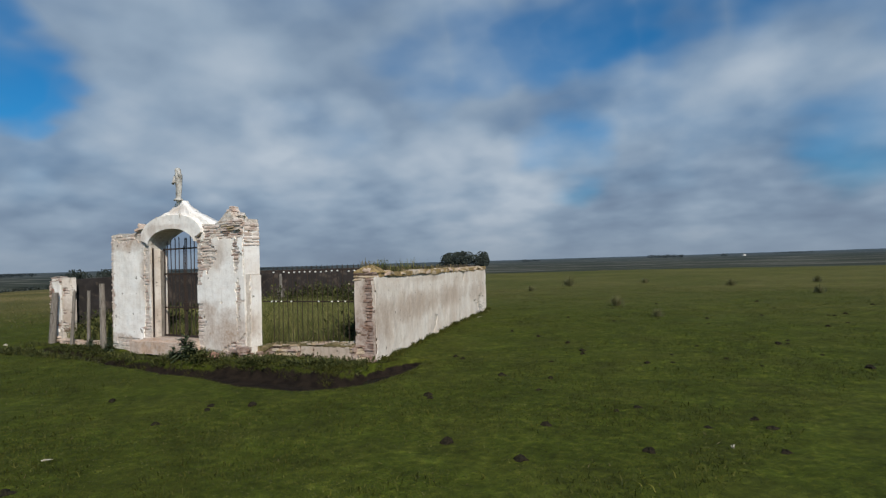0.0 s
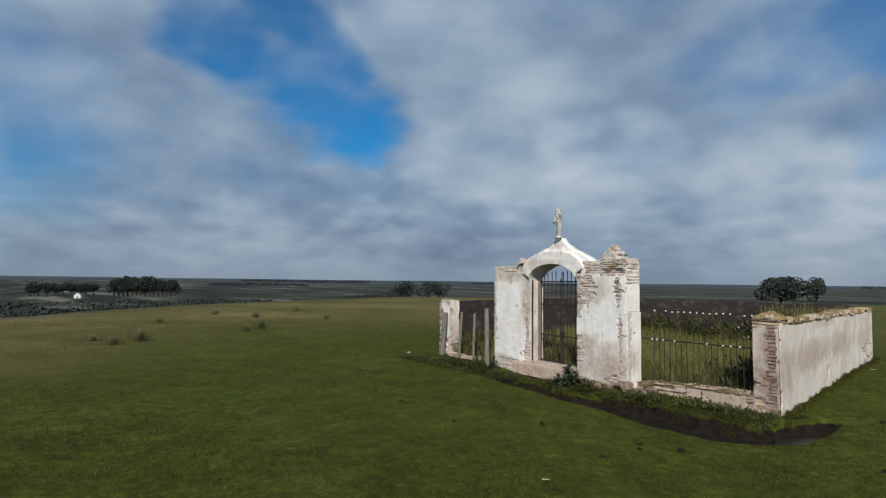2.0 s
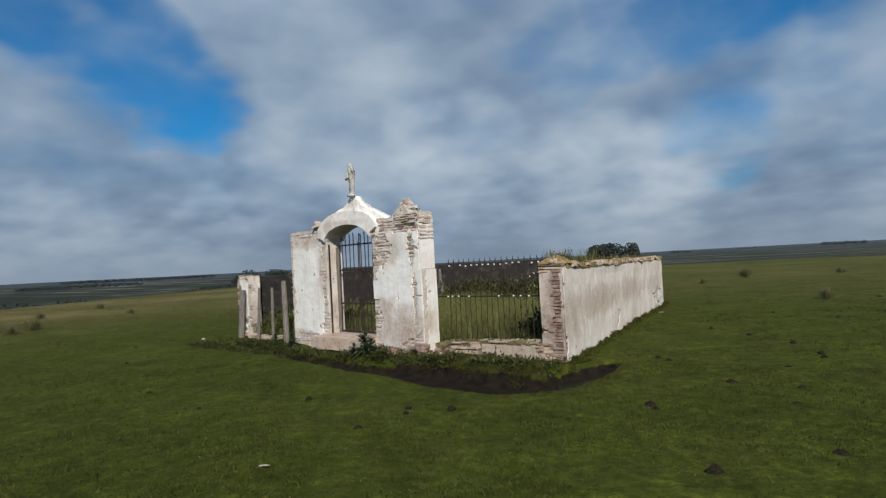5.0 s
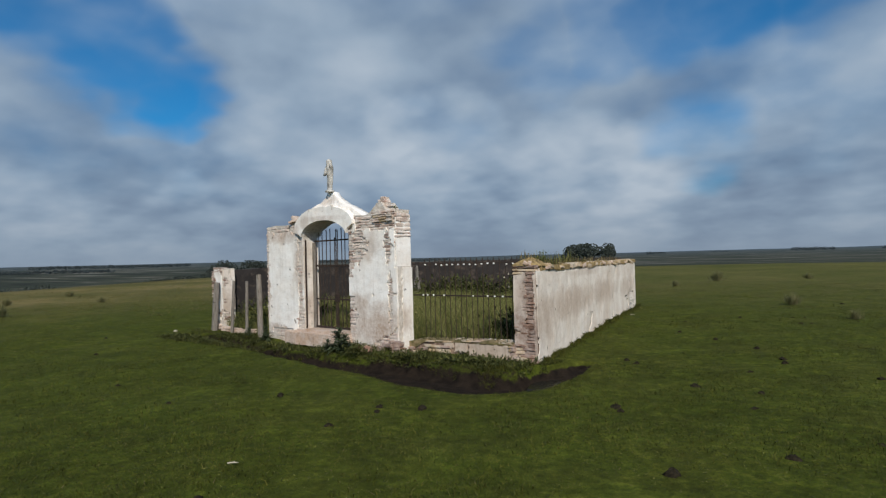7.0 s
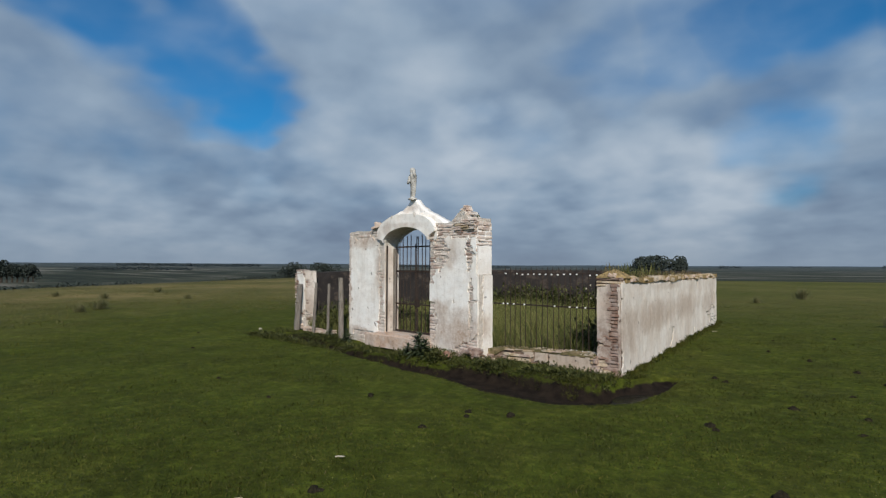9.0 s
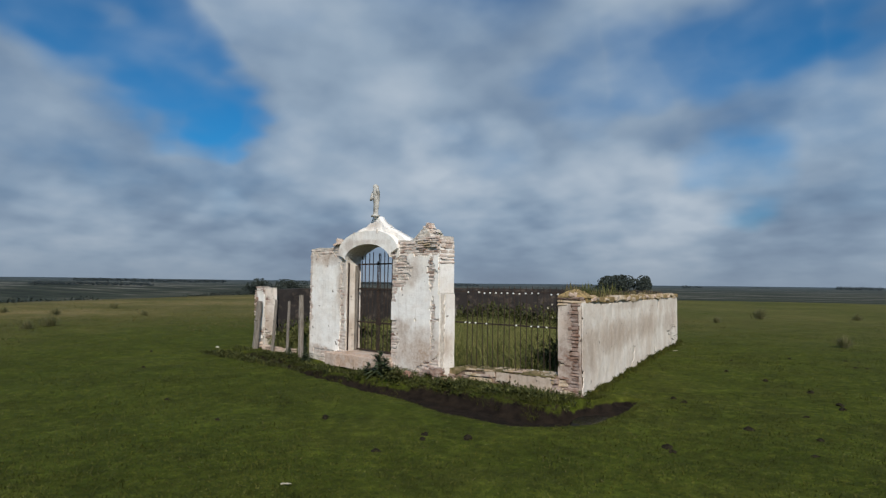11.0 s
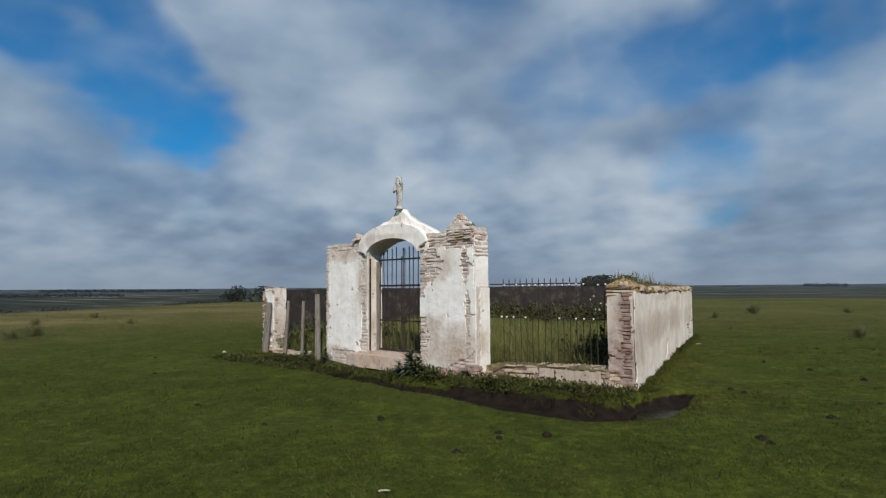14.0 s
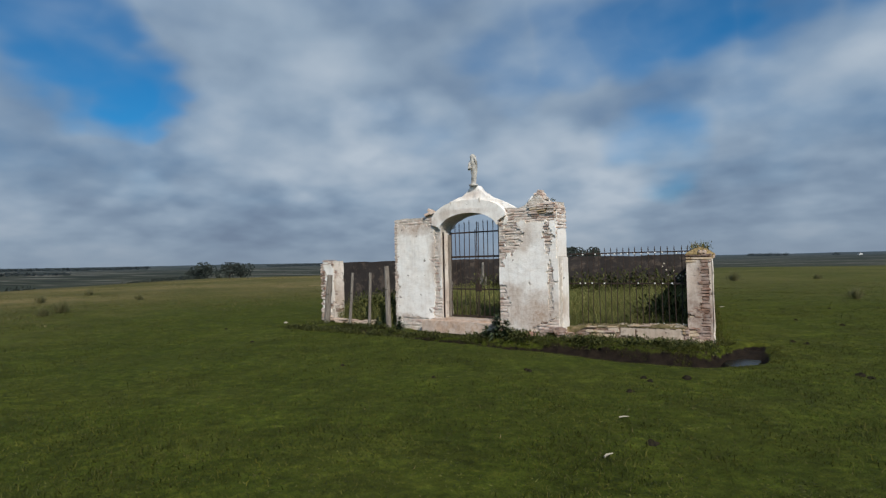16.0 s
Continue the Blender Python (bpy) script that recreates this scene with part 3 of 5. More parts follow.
def ground_sheet():
    cx, cy = 5.0, -4.0
    xs = [cx + v for v in span(-12, 8, 0.11)]
    ys = [cy + v for v in span(-9, 16, 0.11)]

    def outward(a, b):
        out, step = [], 0.2
        v = b
        while v < 4800:
            v += step
            step *= 1.16
            out.append(v)
        back, step, v = [], 0.2, a
        while v > -4800:
            v -= step
            step *= 1.16
            back.append(v)
        return back[::-1], out

    l, r = outward(xs[0], xs[-1])
    xs = l + xs + r
    l, r = outward(ys[0], ys[-1])
    ys = l + ys + r
    nx, ny = len(xs), len(ys)
    verts = [(x, y, ground(x, y)) for y in ys for x in xs]
    faces = [(j * nx + i, j * nx + i + 1, (j + 1) * nx + i + 1, (j + 1) * nx + i) for j in range(ny - 1) for i in range(nx - 1)]
    me = bpy.data.meshes.new("ground")
    me.from_pydata(verts, [], faces)
    me.polygons.foreach_set("use_smooth", [True] * len(faces))
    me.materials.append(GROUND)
    vals = {"mud": [], "dry": [], "far": [], "haze_tint": []}
    for x, y, z in verts:
        rr = math.hypot(x - 5, y + 4)
        soil = 0.50 * math.exp(-((y + 0.62 + 0.05 * x) / 0.48) ** 2) * smooth01(-4.4, -3.4, x) * smooth01(5.7, 5.2, x)
        vals["mud"].append(max(soil, smooth01(0.06, 0.30, ditch(x, y))) if rr < 14 else 0.0)
        left = smooth01(0.25, 0.75, -(x - 5) / max(rr, 1e-6))
        vals["dry"].append(left * smooth01(13, 36, rr) * 1.0 + smooth01(9, 28, rr) * (1 - left) * 0.45)
        k, w = beyond_crest(x, y)
        dry = vals["dry"].pop()
        vals["dry"].append(dry * (1 - w) + w * smooth01(0.28, 0.75, k))
        far = smooth01(70 + 10 * left, 125 + 25 * left, rr)
        vals["far"].append(far * (1 - w) + w * smooth01(0.95, 1.3, k))
        # share of grey-blue haze painted into the ground, growing with distance
        vals["haze_tint"].append(0.75 * smooth01(500, 2600, rr))
    for k, v in vals.items():
        me.attributes.new(k, "FLOAT", "POINT").data.foreach_set("value", v)
    return tagged(new("ground", me), "wide green pasture, a muddy ditch and dark, haze-tinted distant fields", "ground", kind="structure")


ground_sheet()



def puddle(cx, cy, rx, ry, turn, z, label):
    p = Shape()
    ring = []
    for k in range(36):
        a = 2 * math.pi * k / 36
        j = 1 + 0.18 * nz(math.cos(a) + cx, math.sin(a) + cy, 1, 1.6)
        c, d = rx * math.cos(a) * j, ry * math.sin(a) * j
        ring.append((cx + c * math.cos(turn) - d * math.sin(turn), cy + c * math.sin(turn) + d * math.cos(turn), z))
    # the wet margin runs down into the mud
    margin = [(cx + (x - cx) * 1.22, cy + (y - cy) * 1.22, z - 0.065) for x, y, _ in ring]
    p.add(ring + margin, [tuple(range(36))] + [(k, k + 36, (k + 1) % 36 + 36, (k + 1) % 36) for k in range(36)])
    tagged(part("puddle", p, WATER), label, "puddle", kind="structure")


puddle(5.64, -0.50, 0.48, 0.24, 1.42, -0.428, "small muddy puddle at the end of the ditch")

# ---- gateway ----
GATE = pose(-1.80, 0.05, 0, 0, 0, -4.3)
gateway = thing("gateway", "ruined white plastered masonry gateway with arched opening and bare stone", "gateway", GATE)
UL, UR, UEND, TH = 1.40, 2.92, 4.24, 0.38
TOP = ((0, 2.30), (0.3, 2.33), (0.75, 2.31), (1.05, 2.34), (1.13, 2.46), (1.20, 2.42), (1.24, 2.42), (1.52, 2.56), (1.76, 2.65), (1.94, 2.71), (2.06, 2.80), (2.15, 2.92), (2.36, 2.92),
       (2.45, 2.80), (2.60, 2.70), (2.80, 2.62), (3.02, 2.53), (3.20, 2.42), (3.30, 2.36), (3.50, 2.37), (3.58, 2.42), (3.68, 2.50), (3.76, 2.57), (3.84, 2.59), (3.90, 2.57), (3.95, 2.48), (3.99, 2.43), (UEND, 2.42))
BASE = -0.45


def top_of(u):
    return lerp_table(TOP, u) + 0.012 * nz(u, 0, 0, 9)


def arch(u, spring=1.97, crown=2.34):
    t = (2 * (u - UL) / (UR - UL)) - 1
    return spring + (crown - spring) * math.sqrt(max(0.0, 1 - t * t * 0.985))


def flat_base(u):
    return BASE


core = Shape()
for piece in (columns(span(0, UL, 0.07), flat_base, lambda u: min(top_of(u), 2.42), 0, TH, 0.008, 1), columns(span(UR, UEND, 0.06), flat_base, lambda u: top_of(u) if u > 3.25 else min(top_of(u), 2.38), 0, TH, 0.008, 2),
              columns(span(UL, UR, 0.04), arch, lambda u: 2.42, 0, TH, 0.012, 3), columns(span(UEND - 0.06, UEND + 0.03, 0.045), flat_base, lambda u: 1.36 - 0.25 * max(0, u - UEND), 0.02, TH - 0.01, 0.02, 4),
              columns(span(UL - 0.02, UR + 0.02, 0.1), flat_base, lambda u: -0.04, 0.03, TH - 0.03, 0.01, 5)):
    core.add(piece.v, piece.f)
part("masonry_core", core, MORTAR, gateway, "crumbling mortar and rubble core")


def bare(u, z):
    """Where the gateway's front has lost its plaster."""
    n = 0.55 * fnz(u, z, 2.0, 2.2) + 0.45 * nz(u, z, 5, 7) + 0.3 * nz(u, z, 9, 15)
    b = -1.0
    if u < UL + 0.01:
        b = max(b, (z - 2.12) / 0.10 - 0.6 * smooth01(0.35, 0.15, u))
        b = max(b, 0.8 - abs(u - 0.02) / 0.16 - abs(z - 0.72) / 0.24)
        b = max(b, 0.55 - abs(u - 1.18) / 0.20 - abs(z - 1.35) / 0.22)
        b = max(b, (0.08 - u) / 0.05 if z > 1.25 else (0.10 - u) / 0.06 - abs(z - 0.75) * 1.2)
        b = max(b, 0.72 - abs(u - 1.27) / 0.14 + 0.3 * nz(0, z, 4, 3))
        b = max(b, (0.02 - z) / 0.05 if u > 0.2 else -1)
    else:
        b = max(b, (3.08 - u) / 0.14 if (z < 0.80 or z > 1.15) else -0.3)
        b = max(b, 0.6 - abs(u - 3.10) / 0.16 - abs(z - 0.42) / 0.36)
        b = max(b, (z - 2.05) / 0.14 if u > 3.15 else -1)
        b = max(b, 0.85 - abs(u - 3.22) / 0.36 - abs(z - 1.85) / 0.60)
        b = max(b, 0.8 - abs(u - 4.05) / 0.22 - abs(z - 1.75) / 0.55)
        b = max(b, 0.62 - abs(u - 4.09) / 0.075 + 0.3 * nz(0, z, 7, 3.5) if z < 1.30 else -1)
        b = max(b, (u * 0.55 - 2.10 - z) / 0.12)
        b = max(b, 0.35 - abs(u - 3.55) / 0.22 - abs(z - 1.98) / 0.05)
        b = max(b, (-0.12 - z) / 0.05)
    return b + 0.9 * n


def front(u, z):
    return 0.008 * fnz(u, z, 1 if u < UL else 2, 2.0)


def coat(u, z):
    if z > top_of(u) - 0.03 or 1.19 < u < 3.24 and z > arch_low(u) - 0.01:
        return False
    if u > UEND - 0.01 and z > 1.33:
        return False
    if UL - 0.005 < u < UR + 0.005:
        return False
    if u < west_break(z):
        return False
    return bare(u, z) < 0.10


def west_break(z):
    return (0.04 + 0.10 * max(0.0, nz(0.3, z, 41, 2.1)) + 0.03 * nz(0.7, z, 43, 9)) * smooth01(0.2, 0.4, z)


def arch_low(u):
    return max(arch(min(max(u, UL), UR)), 1.97) if UL < u < UR else (2.06 + 0.3 * abs(u - UL) if u < UL else 2.12 + 0.5 * abs(u - UR))


part("plaster", sheet(0.0, UL - 0.0, -0.12, 2.46, coat, front, 0.022, 0.028, 0.006, 1), WHITE, gateway, "flaking white limewashed plaster")
lay_stones(gateway, STONES, -0.01, 0.15, 0.25, 2.2, lambda u, z: u < west_break(z) + 0.05, front, 0.12, 0.014, (0.05, 0.075), (0.08, 0.15))
part("plaster", sheet(UR, UEND + 0.02, -0.30, 2.60, coat, front, 0.024, 0.028, 0.006, 2), WHITE, gateway, "flaking white limewashed plaster")

# the arch's raised band, with two broken notches

def arch_top(u):
    """Outer line of the arch's front band: an arc with ragged ends."""
    t = (u - 2.16) / 1.0
    return 2.16 + 0.46 * math.sqrt(max(0.0, 1 - min(1.0, abs(t)) ** 2.3)) + 0.010 * nz(u, 4, 0, 7)


band = columns(span(1.19, 3.12, 0.03), arch_low, lambda u: max(arch_low(u) + 0.02, min(arch_top(u), top_of(u))), -0.085, 0.10, 0.012, 8)
part("arch_band", band, WHITE, gateway, "white plastered arch band")
hood = columns(span(1.20, 3.25, 0.03), lambda u: arch_low(u) + 0.06, lambda u: top_of(u) + 0.012, 0.04, 0.44, 0.020, 9)
for i, (u, y, z) in enumerate(hood.v):
    # the hood draws in towards its crown
    k = smooth01(2.55, 2.92, z)
    hood.v[i] = (u + 0.02 * nz(u, y, z, 8), 0.13 + (y - 0.13) * (1 - 0.68 * k) + 0.015 * nz(u, z, y, 9), z - 0.07 * (1 - k) * smooth01(0.2, 0.44, y) + 0.015 * nz(u, y, 3, 7))
part("arch_hood", hood, WHITE, gateway, "white plastered hood rising to a pointed crown", smooth=True)
for u, z in ((1.74, 2.545), (2.50, 2.575)):
    part("crack", Shape().tube([(u, -0.075, z - 0.045), (u + 0.008, -0.078, z), (u - 0.006, -0.075, z + 0.055)], [0.012, 0.020, 0.026], 6), MORTAR, gateway)

# plaster on the ends and inside the opening
side = sheet(0.0, TH, -0.2, 2.30, lambda u, z: z < 2.26 and fnz(u, z, 4, 3) + (0.35 - u / TH * 0.3) * (1 if z < 1.3 else 0.2) > -0.25 - (0.4 if u > 0.14 else 0), lambda u, z: 0.0, 0.018, 0.028, 0.008, 3)
part("plaster", side, WHITE, gateway, m=Matrix.Translation((UEND, 0.0, 0)) @ pose(0, 0, 0, 0, 0, 90))
side = sheet(0.0, TH - 0.02, -0.3, 1.33, lambda u, z: u > 0.10 + 0.03 * nz(u, z, 1, 9), lambda u, z: 0.0, 0.02, 0.028, 0.01, 4)
part("plaster", side, WHITE, gateway, m=Matrix.Translation((UEND + 0.03, 0.02, 0)) @ pose(0, 0, 0, 0, 0, 90))
jamb = sheet(0.02, TH, 0.0, 1.95, lambda u, z: fnz(u, z, 6, 3) > -0.45, lambda u, z: 0.0, 0.014, 0.03, 0.008, 5)
part("plaster", jamb, WALLWHITE, gateway, m=Matrix.Translation((UL, 0, 0)) @ pose(0, 0, 0, 0, 0, 90))
jamb2 = sheet(-TH, -0.02, 0.0, 1.95, lambda u, z: fnz(u, z, 9, 3) > -0.45, lambda u, z: 0.0, 0.014, 0.03, 0.008, 6)
part("plaster", jamb2, WALLWHITE, gateway, m=Matrix.Translation((UR, 0, 0)) @ pose(0, 0, 0, 0, 0, -90))

# the doorstep
step_ = Shape()
us = span(0.98, 2.95, 0.06)
step_ = columns(us, lambda u: -0.27 + 0.02 * nz(u, 0, 3, 5), lambda u: -0.015 + 0.012 * nz(u, 2, 3, 4), -0.24, 0.05, 0.018, 11)
part("doorstep", step_, SLAB, gateway, "worn pale stone doorstep with a reddish broken edge")
step2 = columns(span(1.30, 2.93, 0.08), lambda u: -0.03, lambda u: 0.035 + 0.006 * nz(u, 1, 1, 6), -0.05, TH - 0.05, 0.006, 12)
part("threshold", step2, SLAB, gateway)

# small stepped finial on the pier, with a chimney-like knob
fin = Shape()
fin.tube([(3.83, 0.19, 2.48), (3.83, 0.19, 2.56), (3.84, 0.19, 2.60), (3.84, 0.19, 2.64), (3.84, 0.19, 2.655)], [0.16, 0.13, 0.075, 0.05, 0.03], 9)
part("finial", fin, MORTAR, gateway)
part("plaster", Shape().tube([(3.66, 0.15, 2.40), (3.70, 0.16, 2.48), (3.75, 0.17, 2.55), (3.80, 0.18, 2.60)], [0.14, 0.13, 0.10, 0.04], 10), WHITE, gateway, smooth=True)
for u, z, w in ((3.92, 2.515, 0.16), (3.88, 2.56, 0.15), (3.74, 2.62, 0.07), (3.86, 2.605, 0.13), (3.845, 2.645, 0.10), (3.84, 2.678, 0.065)):
    part("stone", srnd.choice(STONES), None, gateway, m=Matrix.LocRotScale((u, 0.14, z), Euler((0, srnd.uniform(-0.15, 0.15), srnd.uniform(-0.4, 0.4))), (w, 0.15, 0.04)))
for k in range(15):
    # flat courses that jut from the pier's broken head
    z = 2.225 + 0.042 * (k // 3)
    w = srnd.uniform(0.15, 0.22)
    u = (3.74, 3.93, 4.14)[k % 3] + srnd.uniform(-0.02, 0.02)
    part("stone", srnd.choice(STONES + EARTHS[:1]), None, gateway, m=Matrix.LocRotScale((u, 0.05 - srnd.uniform(0.0, 0.03), z), Euler((srnd.uniform(-0.04, 0.04), srnd.uniform(-0.06, 0.06), srnd.uniform(-0.06, 0.06))), (w, 0.16, srnd.uniform(0.032, 0.042))))
for u, z, w in ((1.11, 2.45, 0.16), (1.16, 2.40, 0.12), (1.04, 2.39, 0.18)):
    part("stone", srnd.choice(PALES), None, gateway, m=Matrix.LocRotScale((u, 0.05, z), Euler((0, srnd.uniform(-0.5, 0.5), 0.3)), (w, 0.24, 0.06)))

lay_stones(gateway, STONES, 0.0, UL, -0.30, 2.34, lambda u, z: z < top_of(u) - 0.02 and bare(u, z) > -0.02, front, 0.10, 0.007, (0.05, 0.085), (0.09, 0.26))
lay_stones(gateway, STONES + REDS[:2], UR, UEND, -0.40, 2.36, lambda u, z: z < top_of(u) - 0.02 and bare(u, z) > -0.02, front, 0.10, 0.008, (0.05, 0.085), (0.09, 0.26))
lay_stones(gateway, STONES, 0.0, TH, 1.9, 2.36, lambda u, z: True, lambda u, z: 0.0, 0.08, 0.03, m=Matrix.Translation((UEND, 0, 0)) @ pose(0, 0, 0, 0, 0, 90))
lay_stones(gateway, STONES, 0.0, TH, -0.3, 2.25, lambda u, z: nz(u, z, 3, 3) > -0.1, lambda u, z: 0.0, 0.08, 0.02, m=Matrix.Translation((0, TH, 0)) @ pose(0, 0, 0, 0, 0, -90))

for k in range(34):
    # fallen stones heaped at the pier's foot
    u = srnd.uniform(3.62, 4.72)
    h = max(0.0, 0.26 - abs(u - 4.22) * 0.40) * srnd.random()
    part("stone", srnd.choice(REDS + REDS + EARTHS), None, gateway, m=Matrix.LocRotScale((u, -0.07 - srnd.uniform(-0.03, 0.10) + 0.2 * h, -0.27 + h), Euler((srnd.uniform(-0.15, 0.15), srnd.uniform(-0.15, 0.15), srnd.uniform(-0.4, 0.4))), (srnd.uniform(0.10, 0.22), 0.15, srnd.uniform(0.045, 0.075))))

# ---- statue on the crown ----
statue = Shape()
prof = ((0.0, 0.105, 0.095), (0.035, 0.105, 0.095), (0.05, 0.060, 0.060), (0.12, 0.056, 0.056), (0.24, 0.066, 0.062), (0.36, 0.078, 0.068), (0.46, 0.088, 0.074), (0.53, 0.090, 0.074), (0.57, 0.074, 0.064),
        (0.60, 0.070, 0.066), (0.645, 0.070, 0.068), (0.68, 0.052, 0.052), (0.70, 0.012, 0.012))
n = 16
sv, sf = [], []
for i, (h, rx, ry) in enumerate(prof):
    for k in range(n):
        a = 2 * math.pi * k / n
        fold = 0.92 + (0.10 * math.sin(5 * a + 6 * h) + 0.12 * nz(math.cos(a), math.sin(a), h, 3.5) if 0.06 < h < 0.55 else 0.05 * nz(math.cos(a), math.sin(a), h, 6))
        sv.append((rx * fold * math.cos(a) + 0.02 * math.sin(5 * h), ry * fold * math.sin(a), h))
for i in range(len(prof) - 1):
    for k in range(n):
        sf.append((i * n + k, i * n + (k + 1) % n, (i + 1) * n + (k + 1) % n, (i + 1) * n + k))
sf += [tuple(range(n))[::-1], tuple((len(prof) - 1) * n + k for k in range(n))]
statue.add(sv, sf)
statue.tube([(-0.065, -0.01, 0.51), (-0.078, -0.03, 0.42), (-0.07, -0.07, 0.36), (-0.01, -0.09, 0.41)], [0.036, 0.034, 0.03, 0.022], 8)
statue.tube([(0.06, -0.01, 0.51), (0.075, -0.02, 0.46), (0.075, -0.05, 0.53), (0.07, -0.06, 0.62)], [0.036, 0.034, 0.03, 0.022], 8)
tagged(part("statue", statue, STATUE, None, smooth=True, m=GATE @ pose(2.26, 0.07, 2.925, 0, 0, 12)), "weathered grey stone statue standing on the arch", "statue")

# ---- iron gate ----
irn = random.Random(8)
gate = thing("iron_gate", "closed rusty wrought iron double gate with spiked bars", "gate", GATE @ pose(0, 0.27, 0))


def bar_shape(x, z0, z1, r, bend=0.012, spike=0.0):
    pts, rad = [], []
    ph, amp = irn.uniform(0, 6), irn.uniform(0.2, 1.0) * bend
    for k in range(7):
        t = k / 6
        pts.append((x + amp * math.sin(ph + 3.4 * t), 0.006 * math.sin(ph * 2 + 3 * t), z0 + (z1 - z0) * t))
        rad.append(r)
    if spike:
        pts += [(pts[-1][0], 0, z1 + 0.01), (pts[-1][0], 0, z1 + spike)]
        rad += [r * 1.5, r * 0.2]
    return Shape().tube(pts, rad, 6)


nb = 11
for k in range(nb + 1):
    u = UL + 0.07 + (UR - UL - 0.14) * k / nb
    post = k in (0, nb)
    if k == nb // 2:
        for d in (-0.022, 0.022):
            part("meeting_stile", bar_shape(u + d + 0.06, 0.045, 2.12 if d > 0 else 1.95, 0.011, 0.004, 0.05), IRON, gate)
        continue
    zt = min(arch(u) - 0.06, 2.22) if not post else 1.95
    part("gate_bar", bar_shape(u, 0.05, zt - 0.07 - irn.uniform(0, 0.05), 0.016 if post else 0.0095, 0.004 if post else 0.02, 0.06), IRON, gate)
for z, h in ((0.07, 0.018), (0.67, 0.015), (1.39, 0.02), (1.93, 0.015)):
    part("rail", Shape().box(UL + 0.06, 2.21, -0.02, 0.008, z - h, z + h), IRON, gate)
    part("rail", Shape().box(2.235, UR - 0.06, -0.02, 0.008, z - h, z + h), IRON, gate)
for u, y, w, d, top_ in ((UL + 0.03, -0.24, 0.014, 0.014, 1.95), (UL + 0.045, -0.03, 0.03, 0.022, 1.90)):
    # iron strap at the opening's edge and an old plank against its side
    part("strap" if y < -0.2 else "plank", columns(span(u - w, u + w, w), lambda q: 0.045, lambda q, z=top_: z + 0.03 * nz(q, z, 0, 30), y - d, y + d, 0.006, 60 + top_), IRON if y < -0.2 else WOOD, gate, "" if y < -0.2 else "grey weathered plank")
part("lock_plate", Shape().box(2.14, 2.30, -0.035, -0.02, 0.62, 0.78), IRON, gate)

# ---- low plinth and iron fence beside the gateway ----
plinth = thing("plinth", "low broken fence plinth of whitewashed stone with mossy coping", "plinth")
pl = columns(span(2.48, 4.74, 0.07), lambda x: -0.48, lambda x: -0.02 - 0.10 * smooth01(2.85, 2.6, x) + 0.05 * smooth01(2.8, 4.4, x) + 0.02 * nz(x, 1, 0, 4), 0.0, 0.30, 0.025, 20)
part("masonry_core", pl, BROWNMORTAR, plinth)
for x0, x1, low_, seed in ((3.30, 3.52, -0.12, 1), (3.53, 3.83, -0.17, 2), (3.84, 4.66, -0.245, 3)):
    part("plaster", sheet(x0, x1, low_ - 0.05, 0.0, lambda u, z, a=x0, b=x1, l=low_, s_=seed: z > l + 0.05 * nz(u, s_, 0, 9) and z < -0.03 + 0.02 * smooth01(3, 4.4, u) + 0.015 * nz(u, 5, s_, 11) and min(u - a, b - u) > 0.012 + 0.02 * nz(u, z, s_, 13), lambda u, z: 0.0, 0.03, 0.02, 0.012, 12 + seed), PLINTH, plinth, "stained beige plaster patch")
lay_stones(plinth, REDS + EARTHS, 3.40, 4.74, -0.38, -0.22, lambda u, z: True, lambda u, z: 0.02, 0.14, 0.02, (0.05, 0.08), (0.10, 0.24))
lay_stones(plinth, REDS + EARTHS, 4.64, 4.76, -0.38, 0.0, lambda u, z: True, lambda u, z: 0.0, 0.16, 0.05, (0.06, 0.09), (0.10, 0.13))
for i in range(10):
    x = 2.80 + i * 0.20
    w = srnd.uniform(0.17, 0.215)
    part("coping_stone", srnd.choice(EARTHS if i < 6 else EARTHS + PALES[:1]), None, plinth, m=Matrix.LocRotScale((x, 0.13 + srnd.uniform(-0.02, 0.02), 0.005 + 0.035 * smooth01(2.8, 4.4, x) - 0.02 * (i < 4)), Euler((srnd.uniform(-0.05, 0.05), srnd.uniform(-0.05, 0.05), srnd.uniform(-0.12, 0.12))), (w, 0.30, 0.035)))
part("mossy_edge", columns(span(2.48, 4.70, 0.05), lambda x: -0.03 - 0.12 * smooth01(2.95, 2.6, x) + 0.03 * smooth01(2.8, 4.4, x) - 0.03 * max(0, nz(x, 0, 9, 4)), lambda x: 0.012 - 0.06 * smooth01(2.85, 2.6, x) + 0.04 * smooth01(2.8, 4.4, x) + 0.02 * nz(x, 4, 0, 7), -0.022, 0.28, 0.03, 77), MOSS, plinth)
lay_stones(plinth, REDS + EARTHS, 2.48, 3.45, -0.36, -0.06, lambda u, z: nz(u, z, 8, 4) > -0.1, lambda u, z: 0.0, 0.16, 0.05, (0.06, 0.09), (0.10, 0.24))

